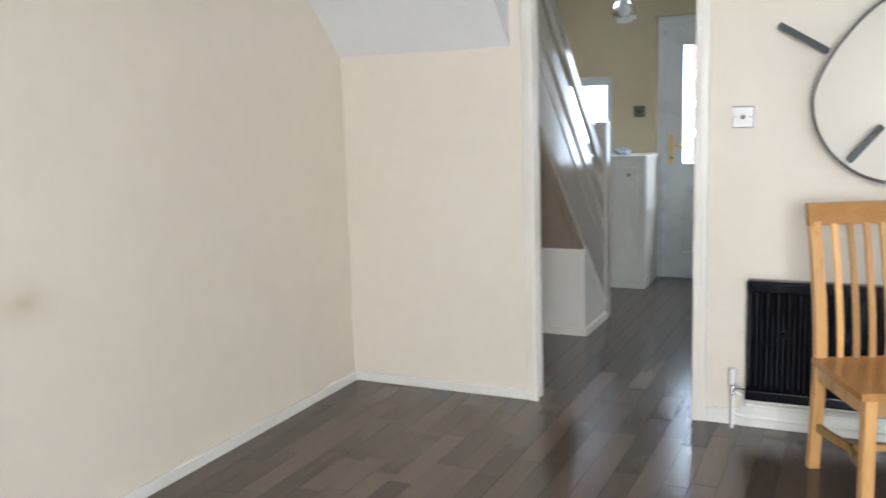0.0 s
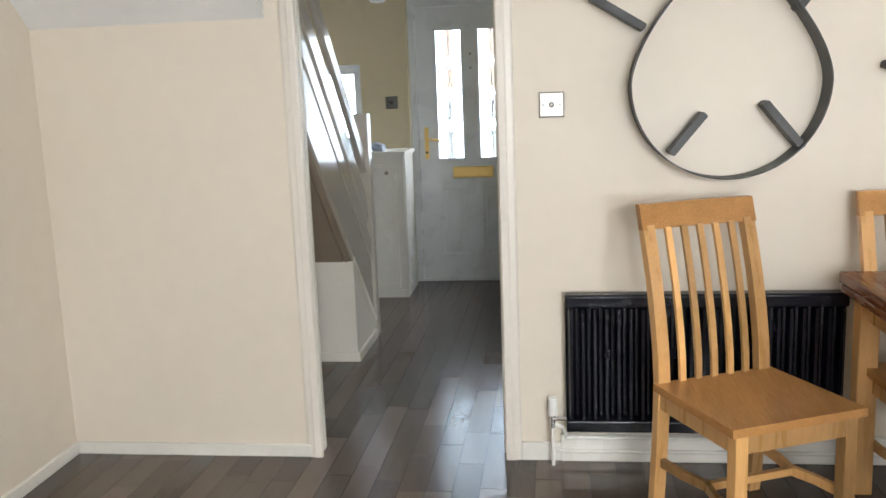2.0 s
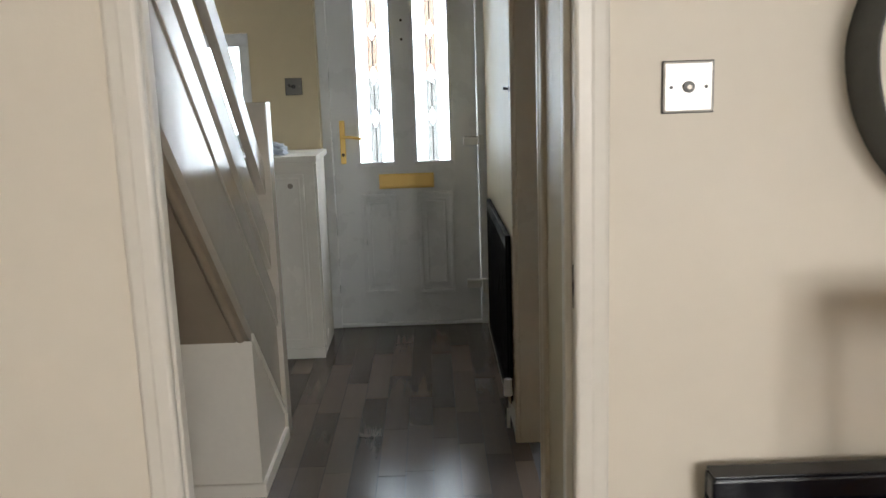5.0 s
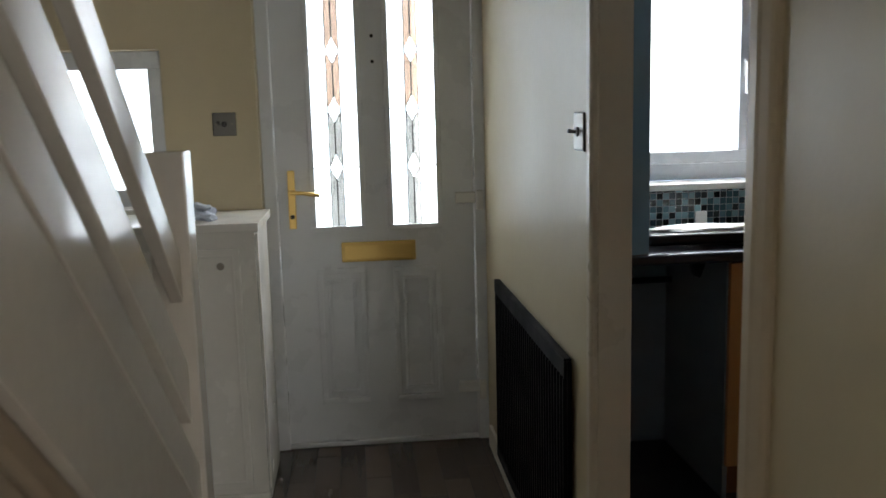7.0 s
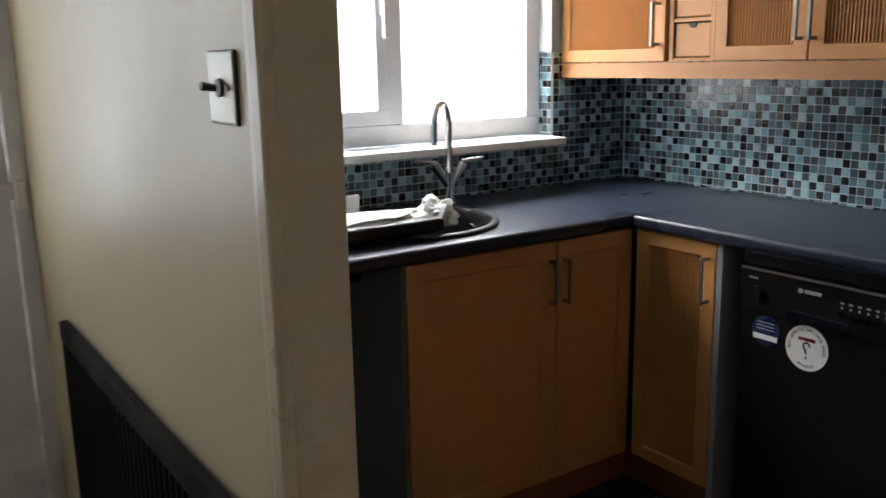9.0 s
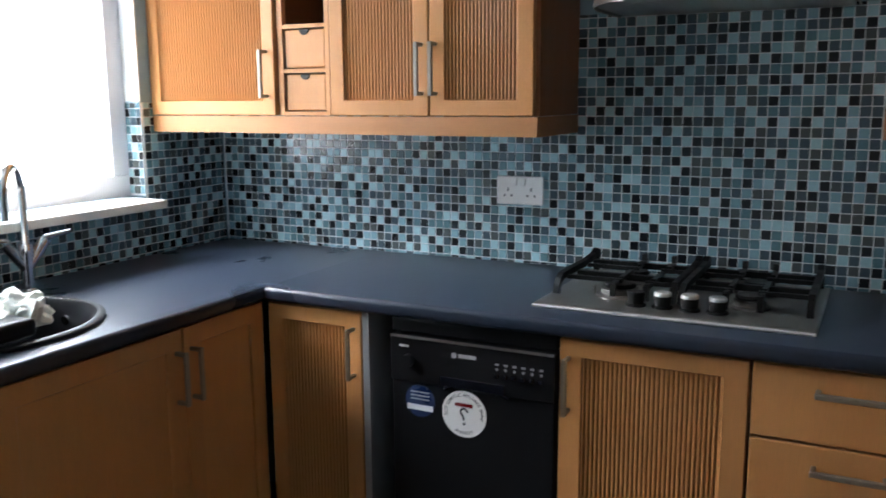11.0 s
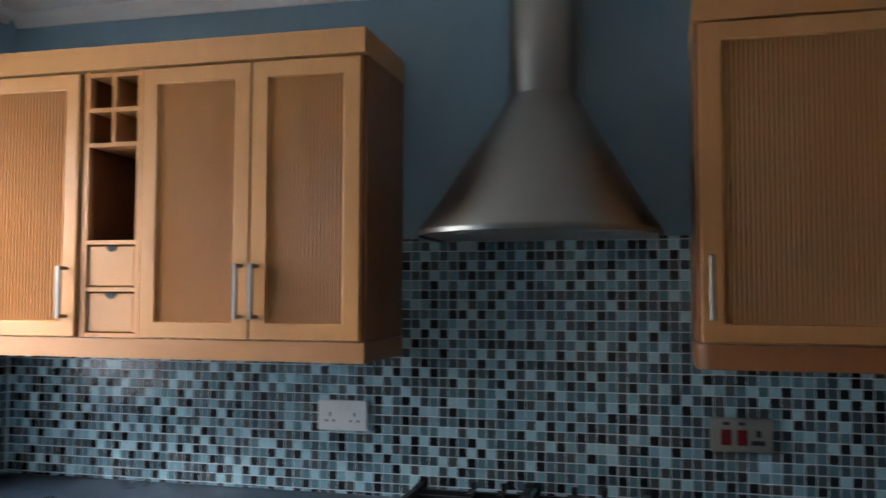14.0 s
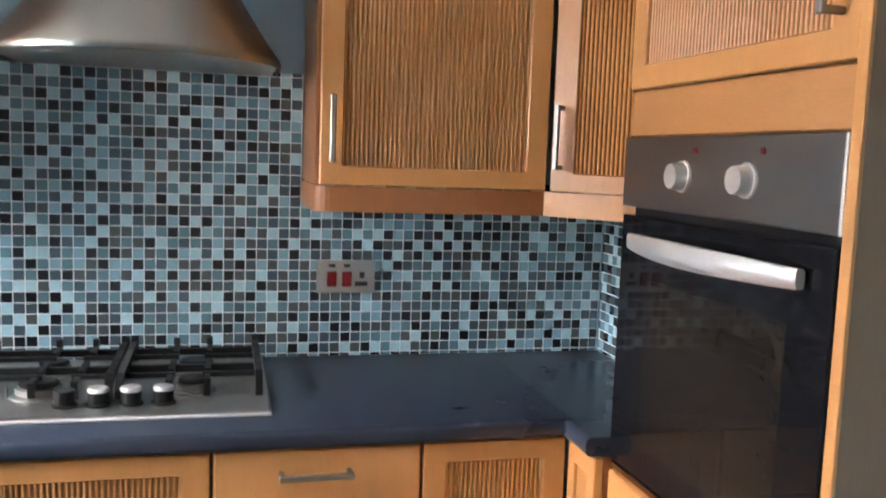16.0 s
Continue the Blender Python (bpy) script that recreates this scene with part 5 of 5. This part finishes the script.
def disc(x0, x1, y, z, r, seg=36):
    return rod(bmesh.new(), (x0, y, z), (x1, y, z), r, seg=seg)


stk = part("round_sticker", disc(1.6668, 1.668, 1.938, 0.637, 0.059), M_WHITE, dd, "round white award sticker")
part("print_band", block(1.6662, 1.6668, 1.915, 1.962, 0.655, 0.664), M_RED, stk)
bm = bmesh.new()
tube(bm, [(1.6664, 1.938 + 0.009 * math.cos(a), 0.642 + 0.009 * math.sin(a)) for a in (math.pi - 4.2 * k / 10 for k in range(11))] + [(1.6664, 1.938, 0.622)], 0.0025, 6)
rod(bm, (1.6662, 1.938, 0.612), (1.6668, 1.938, 0.612), 0.0035, seg=10)
part("print_figure", bm, M_INK, stk)


def arc_word(word, y, z, r, a0, a1, size, x, under=False):
    """Letters of the built-in font round an arc on a front that faces -x; angles in degrees."""
    bm = bmesh.new()
    for k, ch in enumerate(word):
        if ch == " ":
            continue
        a = radians(a0 + (a1 - a0) * k / (len(word) - 1))
        curve = bpy.data.curves.new("letter", "FONT")
        curve.body, curve.size, curve.align_x, curve.align_y, curve.extrude = ch, size, "CENTER", "CENTER", 0.0002
        letter = bpy.data.objects.new("letter", curve)
        me = bpy.data.meshes.new_from_object(letter)
        turn = a + (math.pi / 2 if under else -math.pi / 2)
        for v in me.vertices:
            u = v.co.x * math.cos(turn) - v.co.y * math.sin(turn) + r * math.cos(a)
            w = v.co.x * math.sin(turn) + v.co.y * math.cos(turn) + r * math.sin(a)
            v.co = (x - v.co.z, y - u, z + w)
        bm.from_mesh(me)
        bpy.data.objects.remove(letter)
        bpy.data.curves.remove(curve)
        bpy.data.meshes.remove(me)
    return bm


part("lettering", arc_word("BEST DOMESTIC APPLIANCE BRAND", 1.938, 0.637, 0.0475, 188, -8, 0.0115, 1.6666), M_INK, stk)
part("lettering", arc_word("AWARDS", 1.938, 0.637, 0.048, 245, 295, 0.0115, 1.6666, True), M_INK, stk)
st2 = part("navy_sticker", disc(1.6668, 1.668, 2.058, 0.652, 0.041), M_NAVY, dd, "round navy sticker with a white band")
part("white_band", block(1.666, 1.6668, 2.022, 2.094, 0.628, 0.642), M_WHITE, st2)
bm = bmesh.new()
for z in (0.655, 0.664, 0.673):
    bx(bm, 1.666, 1.6668, 2.032, 2.084, z, z + 0.003)
part("print_lines", bm, M_PRINT, st2)

# gas hob
hb = thing("gas_hob", "steel four-burner gas hob with black iron pan supports", "hob", (1.97, 1.47, T1))
HX0, HX1, HY0, HY1 = 1.75, 2.225, 1.177, 1.797
bm = bmesh.new()
prism(bm, [(HX0, 0.9005), (HX0 + 0.003, 0.908), (HX0 + 0.014, 0.911), (HX0 + 0.105, 0.911), (HX0 + 0.115, 0.908), (HX1 - 0.03, 0.908), (HX1 - 0.02, 0.911), (HX1 - 0.004, 0.909), (HX1, 0.9005)], "y", HY0 + 0.002, HY1 - 0.002)
part("plate", soft(bm, 0.0015, 1), M_STEELH, hb)
part("front_edge", rod(bmesh.new(), (HX0 + 0.001, HY0, 0.9042), (HX0 + 0.001, HY1, 0.9042), 0.0042, seg=10), M_SATIN, hb, "bright rolled front edge", smooth=True)
for y in (HY0 + 0.001, HY1 - 0.001):
    part("side_edge", rod(bmesh.new(), (HX0, y, 0.9045), (HX1, y, 0.9045), 0.0042, seg=10), M_STEELH, hb, smooth=True)
for k in range(4):
    y = 1.385 + 0.0615 * k
    kn = part("knob", lathe(bmesh.new(), [(0.001, 0.0), (0.024, 0.0), (0.024, 0.004), (0.019, 0.006), (0.0205, 0.030), (0.019, 0.033), (0.001, 0.033)], (1.825, y, 0.911), 20), M_CAST, hb, "black and steel control knob", smooth=True)
    if k < 3:
        part("cap", lathe(bmesh.new(), [(0.0205, 0.029), (0.0205, 0.034), (0.018, 0.037), (0.001, 0.0375)], (1.825, y, 0.911), 20), M_SATIN, kn, "satin steel cap", smooth=True)
for x, y, r in ((1.925, 1.33, 0.036), (2.085, 1.33, 0.042), (1.925, 1.635, 0.045), (2.095, 1.635, 0.036)):
    br = part("burner", lathe(bmesh.new(), [(r * 1.3, 0.0), (r * 1.3, 0.003), (r, 0.006), (r, 0.018), (r * 0.86, 0.020), (0.001, 0.020)], (x, y, 0.909), 28), M_BURNER, hb, "aluminium burner ring", smooth=True)
    part("burner_cap", lathe(bmesh.new(), [(0.001, 0.0205), (r * 0.86, 0.0205), (r * 0.9, 0.025), (r * 0.76, 0.030), (0.001, 0.030)], (x, y, 0.909), 28), M_CAST, br, "black burner cap", smooth=True)
    part("ignition_pin", rod(bmesh.new(), (x - 0.02, y + r * 1.25, 0.909), (x - 0.02, y + r * 1.25, 0.932), 0.003, seg=8), M_BURNER, br)


def pan_support(y0, y1, fingers):
    """One cast grid: arched side bars, cross bars and upturned fingers."""
    bm = bmesh.new()
    z = 0.944
    arch = [(1.862, 0.911), (1.866, 0.928), (1.876, 0.942), (1.895, 0.950), (1.96, 0.951), (2.10, 0.951), (2.165, 0.956), (2.188, 0.966), (2.196, 0.960), (2.199, 0.940), (2.201, 0.911)]
    for y in (y0, y1):
        rings = []
        for i, (x, zz) in enumerate(arch):
            a, b = arch[max(i - 1, 0)], arch[min(i + 1, len(arch) - 1)]
            d = Vector((b[0] - a[0], b[1] - a[1])).normalized() * 0.0085
            rings.append([bm.verts.new(p) for p in ((x + d.y, y - 0.0075, zz - d.x), (x + d.y, y + 0.0075, zz - d.x), (x - d.y, y + 0.0075, zz + d.x), (x - d.y, y - 0.0075, zz + d.x))])
        for a, b in zip(rings, rings[1:]):
            for k in range(4):
                bm.faces.new((a[k], a[(k + 1) % 4], b[(k + 1) % 4], b[k]))
        bm.faces.new(rings[0][::-1])
        bm.faces.new(rings[-1])
    for x in (2.008, 2.172):
        bx(bm, x - 0.006, x + 0.006, y0 + 0.006, y1 - 0.006, z - 0.015, z + 0.001)
    for y in fingers:
        bx(bm, 1.876, 1.888, y - 0.007, y + 0.007, 0.909, z + 0.002)
        bx(bm, 1.888, 1.916, y - 0.006, y + 0.006, z - 0.008, z + 0.003)
        bx(bm, 1.958, 2.05, y - 0.006, y + 0.006, z - 0.006, z + 0.004)
        bx(bm, 2.13, 2.195, y - 0.006, y + 0.006, z - 0.006, z + 0.004)
        bx(bm, 2.186, 2.199, y - 0.007, y + 0.007, z + 0.004, z + 0.022)
    ym = (fingers[0] + fingers[1]) / 2
    for x in (1.925, 2.09):
        bx(bm, x - 0.004, x + 0.004, y0 + 0.006, ym - 0.028, z - 0.006, z + 0.005)
        bx(bm, x - 0.004, x + 0.004, ym + 0.028, y1 - 0.006, z - 0.006, z + 0.005)
    return bm


for y0, y1, fingers in ((1.196, 1.474, (1.302, 1.378)), (1.494, 1.776, (1.56, 1.64))):
    part("pan_support", pan_support(y0, y1, fingers), M_CAST, hb, "black cast iron pan support")

# oven tower
tw = thing("oven_tower", "tall honey cherry oven housing with a reeded top door", "cabinet", (1.2, 0.33, 0.0))
OY = 0.53
part("body", blocks((0.936, 1.53, 0.125, OY - 0.03, 0.0, 2.13), (0.936, 1.53, OY - 0.03, OY - 0.001, 0.0, 0.842)), M_SIDE, tw)
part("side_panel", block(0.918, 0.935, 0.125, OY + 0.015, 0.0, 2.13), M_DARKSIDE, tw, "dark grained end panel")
part("edge_strip", soft(block(0.917, 0.936, OY + 0.0155, OY + 0.022, 0.0, 2.13), 0.001, 1), M_UNIT, tw)
part("filler", soft(block(0.938, 1.533, OY - 0.03, OY + 0.012, 1.473, 1.553), 0.002, 1), M_CHERRY, tw)
reeded_door(("+y", OY), 0.938, 1.532, 1.556, 2.08, tw, (0.968, 1.615, 1.74), stile=0.05)
dt = part("drawer", soft(block(0.938, 1.532, OY, OY + 0.02, 0.13, 0.838), 0.003, 1), M_UNIT, tw)
ov = thing("oven", "built-in black glass oven with steel control panel", "oven", (1.23, 0.54, 0.84))
part("control_panel", soft(block(0.94, 1.533, OY - 0.03, OY + 0.022, 1.345, 1.47), 0.003), M_PANEL, ov, "brushed steel control panel")
part("vent_gap", blocks((0.942, 1.53, OY - 0.029, OY - 0.004, 1.325, 1.35), (0.936, 0.9415, OY - 0.029, OY + 0.004, 0.86, 1.473)), M_BLACK, ov, "dark gap round the oven door")
part("panel_edge", soft(block(0.937, 0.9425, OY - 0.01, OY + 0.0235, 1.345, 1.47), 0.001, 1), M_SATIN, ov, "bright steel edge of the control panel")
dov = part("oven_door", soft(block(0.944, 1.533, OY - 0.03, OY + 0.02, 0.862, 1.33), 0.004), M_BGLASS, ov, "black glass oven door")
part("window", soft(block(1.03, 1.42, OY + 0.019, OY + 0.0212, 0.92, 1.222), 0.001, 1), M_OWIN, dov, "smoked glass window")
bm = bmesh.new()
n = 14
rings = []
for i in range(n + 1):
    u = -1 + 2 * i / n
    x = 1.233 + u * 0.24
    y = OY + 0.032 + 0.03 * (1 - u * u)
    rings.append([bm.verts.new(p) for p in [(x, y + 0.007 * math.copysign(abs(math.cos(math.tau * k / 10)) ** 0.5, math.cos(math.tau * k / 10)), 1.285 + (0.0135 + 0.006 * (1 - u * u)) * math.copysign(abs(math.sin(math.tau * k / 10)) ** 0.5, math.sin(math.tau * k / 10))) for k in range(10)]])
for a, b in zip(rings, rings[1:]):
    for k in range(10):
        bm.faces.new((a[k], a[(k + 1) % 10], b[(k + 1) % 10], b[k]))
bm.faces.new(rings[0][::-1])
bm.faces.new(rings[-1])
for x in (1.01, 1.456):
    rod(bm, (x, OY + 0.018, 1.285), (x, OY + 0.038, 1.285), 0.009)
part("handle", bm, M_SATIN, dov, "curved satin steel handle", smooth=True)
part("bottom_trim", soft(block(0.94, 1.531, OY - 0.02, OY + 0.018, 0.845, 0.858), 0.002, 1), M_CHROME, ov)
for x in (1.318, 1.139):
    bm = bmesh.new()
    rod(bm, (x, OY + 0.022, 1.405), (x, OY + 0.026, 1.405), 0.026, seg=24)
    rod(bm, (x, OY + 0.026, 1.405), (x, OY + 0.046, 1.405), 0.022, 0.020, 24)
    part("knob", bm, M_SATIN, ov, "satin steel knob", smooth=True)
    part("pilot_lamp", rod(bmesh.new(), (x - 0.035, OY + 0.022, 1.447), (x - 0.035, OY + 0.025, 1.447), 0.005, seg=10), M_RED, ov)

# sockets on the tiles
XT = X_TILE - 0.006
sc = thing("double_socket", "white double wall socket on the mosaic tiles", "wall socket", (XT, 2.026, 1.118))
part("plate", soft(block(XT - 0.009, XT, 1.953, 2.099, 1.077, 1.161), 0.004), M_WHITE, sc)
for y in (1.99, 2.062):
    bm = bmesh.new()
    for dy, dz, a, b in ((0, 0.012, 0.004, 0.006), (-0.011, -0.006, 0.006, 0.003), (0.011, -0.006, 0.006, 0.003)):
        bx(bm, XT - 0.0095, XT - 0.0088, y + dy - a / 2, y + dy + a / 2, 1.11 + dz - b, 1.11 + dz + b)
    part("pin_slots", bm, M_INK, sc)
for y in (2.012, 2.04):
    part("rocker", soft(block(XT - 0.013, XT - 0.009, y - 0.006, y + 0.006, 1.133, 1.155), 0.001, 1), M_WHITE, sc)
ck = thing("cooker_switch", "steel cooker switch plate with red rockers and a socket", "switch", (XT, 0.968, 1.109))
part("plate", soft(block(XT - 0.007, XT, 0.893, 1.043, 1.066, 1.151), 0.003), M_STEELH, ck, "brushed steel plate")
for y in (0.966, 1.004):
    part("rocker", soft(block(XT - 0.014, XT - 0.006, y - 0.012, y + 0.012, 1.084, 1.122), 0.002, 1), M_RED, ck, "red rocker switch")
    part("neon", block(XT - 0.009, XT - 0.006, y - 0.008, y + 0.008, 1.133, 1.141), M_INK, ck)
bm = blocks((XT - 0.008, XT - 0.006, 0.912, 0.945, 1.085, 1.096))
bx(bm, XT - 0.008, XT - 0.006, 0.921, 0.933, 1.105, 1.121)
part("pin_slots", bm, M_INK, ck)

# ---- mosaic tiles: grout bed, nearest tiles as pieces, the rest joined ----
PITCH, TS = 0.02667, 0.0246


def grout(name, face, u0, u1, z0, z1, extra=()):
    bm = bmesh.new()
    face_box(bm, face, u0, u1, z0, z1, 0.0, 0.004)
    for e in extra:
        face_box(bm, face, *e, 0.0, 0.004)
    return structure(name, bm, M_GROUT, "mosaic tiling of small blue, grey and black glass tiles")


TE = ("-x", X_TILE + 0.005)
TN = ("-y", Y_KFRONT + 0.005)
TSO = ("+y", 0.255)
TR = ("-x", KW1)
bed_e = grout("tiling_east", TE, 0.26, 3.145, 0.90, 1.36, ((1.084, 1.858, 1.36, 1.612),))
bed_n = grout("tiling_north", TN, 0.58, 2.245, 0.90, 1.052, ((KW1 + 0.002, 2.245, 1.052, 1.38),))
bed_s = grout("tiling_south", TSO, 1.54, 2.245, 0.90, 1.36)
bed_r = grout("tiling_reveal", TR, 3.146, 3.215, 1.09, 1.38)


def tile_shape(face, w, h):
    """Corner points and faces of a bevelled tile, w by h."""
    f2 = (face[0], 0.0)
    low = [face_point(f2, a * w / 2, b * h / 2, 0) for a, b in ((-1, -1), (1, -1), (1, 1), (-1, 1))]
    top = [face_point(f2, a * (w / 2 - 0.0008), b * (h / 2 - 0.0008), 0.0016) for a, b in ((-1, -1), (1, -1), (1, 1), (-1, 1))]
    polys = [(4, 5, 6, 7)] + [(k, (k + 1) % 4, 4 + (k + 1) % 4, 4 + k) for k in range(4)]
    if face[0] in ("-x", "+y"):
        polys = [p[::-1] for p in polys]
    return low + top, polys


def tone_grid(cells):
    """A tone for each cell; the palest and darkest seldom touch their like."""
    tones = {}
    for c in sorted(cells):
        weights = [w for _, _, w in TILE_TONES]
        for d in ((-1, 0), (0, -1)):
            n = tones.get((c[0] + d[0], c[1] + d[1]))
            if n == 5:
                weights[5] *= 0.12
            elif n in (0, 1):
                weights[0] *= 0.3
                weights[1] *= 0.5
            elif n is not None:
                weights[n] *= 0.6
        if tones.get((c[0] - 1, c[1] + 1)) == 5:
            weights[5] *= 1.5
        tones[c] = random.choices(range(6), weights)[0]
    return tones


def lay(bed, face, zones, single=None):
    """Tiles over the zones (u0, u1, z0, z1), cut at their edges; whole ones inside single become pieces of their own."""
    cells = {}
    for u0, u1, z0, z1 in zones:
        for i in range(math.floor((u0 - 0.392) / PITCH) - 1, math.ceil((u1 - 0.392) / PITCH) + 1):
            for j in range(math.floor((z0 - 0.9) / PITCH) - 1, math.ceil((z1 - 0.9) / PITCH) + 1):
                u, z = 0.392 + (i + 0.5) * PITCH, 0.909 + (j + 0.5) * PITCH
                r = (max(u - TS / 2, u0), min(u + TS / 2, u1), max(z - TS / 2, z0), min(z + TS / 2, z1))
                if r[1] - r[0] > 0.004 and r[3] - r[2] > 0.004:
                    old = cells.get((i, j))
                    if old is None or (r[1] - r[0]) * (r[3] - r[2]) > (old[1] - old[0]) * (old[3] - old[2]):
                        cells[i, j] = r
    tones = tone_grid(cells)
    whole = []
    for tone in M_TILES:
        me = bpy.data.meshes.new("tile")
        pts, polys = tile_shape(face, TS, TS)
        me.from_pydata(pts, [], polys)
        me.materials.append(tone)
        whole.append(me)
    vs, fs, slots = [], [], []
    for (i, j), (a, b, c, d) in cells.items():
        u, z = (a + b) / 2 + random.uniform(-3e-4, 3e-4), (c + d) / 2 + random.uniform(-3e-4, 3e-4)
        p = face_point(face, u, z, 0.0038 + random.uniform(-0.0002, 0.0005))
        tilt = Euler([random.uniform(-0.014, 0.014) for _ in range(3)])
        if b - a > TS - 1e-5 and d - c > TS - 1e-5 and single and single[0] < u < single[1] and single[2] < z < single[3]:
            t = new("tile", whole[tones[i, j]])
            t.location, t.rotation_euler, t.parent = p, tilt, bed
        else:
            k = len(vs)
            r = tilt.to_matrix()
            pts, polys = tile_shape(face, b - a, d - c)
            vs.extend(tuple(r @ Vector(q) + Vector(p)) for q in pts)
            fs.extend(tuple(k + n for n in f) for f in polys)
            slots.extend([tones[i, j]] * len(polys))
    rest = bpy.data.meshes.new("tiles")
    rest.from_pydata(vs, [], fs)
    for tone in M_TILES:
        rest.materials.append(tone)
    rest.polygons.foreach_set("material_index", slots)
    ob = new("tiles", rest)
    ob.parent = bed
    tagged(ob, kind="stuff")


random.seed(11)
lay(bed_e, TE, [(1.084, 1.858, 0.90, 1.612), (0.262, 3.143, 0.90, 1.359)], (1.09, 1.86, 0.95, 1.215))
lay(bed_n, TN, [(KW1 + 0.003, 2.244, 0.90, 1.379), (0.581, 2.244, 0.90, 1.051)])
lay(bed_s, TSO, [(1.541, 2.244, 0.90, 1.359)])
lay(bed_r, TR, [(3.147, 3.214, 1.091, 1.379)])

# ---- laminate strips of the floor ----
random.seed(21)
PW = 0.0985
SHAPES = {}


def strip_mesh(length):
    key = round(length, 3)
    if key not in SHAPES:
        bm = bx(bmesh.new(), -PW / 2 + 0.001, PW / 2 - 0.001, -key / 2 + 0.001, key / 2 - 0.001, -0.006, 0.0)
        me = bpy.data.meshes.new("plank")
        bm.to_mesh(me)
        bm.free()
        me.materials.append(M_FLOOR)
        SHAPES[key] = me
    return SHAPES[key], key


vs, fs = [], []
count = 0
x = -0.394 - PW * 14 + PW / 2
while x < 4.1:
    y = -5.2 - random.uniform(0, 0.5)
    while y < 3.32:
        L = random.choice((0.32, 0.42, 0.52, 0.64))
        a, b = y, y + L
        y = b
        a, b = max(a, -5.21), min(b, 0.06 if x > 0.15 else 3.33)
        if b - a < 0.03:
            continue
        L = b - a
        yc = (a + b) / 2
        if x < -1.76 or x > 4.13:
            continue
        me, key = strip_mesh(L)
        if (-0.95 < x < 0.2 and yc > -1.2 or -1.75 < x < 1.6 and -2.0 < yc <= 0.1) and count < 300:
            p = new("plank", me)
            p.location = (x, yc, 0)
            p.parent = floor
            count += 1
        else:
            k = len(vs)
            w, h = PW / 2 - 0.001, key / 2 - 0.001
            vs.extend([(x + sx * w, yc + sy * h, z) for z in (-0.006, 0.0) for sx, sy in ((-1, -1), (1, -1), (1, 1), (-1, 1))])
            fs.extend([(k + 4, k + 5, k + 6, k + 7)] + [(k + q, k + (q + 1) % 4, k + 4 + (q + 1) % 4, k + 4 + q) for q in range(4)])
    x += PW
rest = bpy.data.meshes.new("planks")
rest.from_pydata(vs, [], fs)
rest.materials.append(M_FLOOR2)
ob = new("planks", rest)
ob.parent = floor
tagged(ob, kind="stuff")
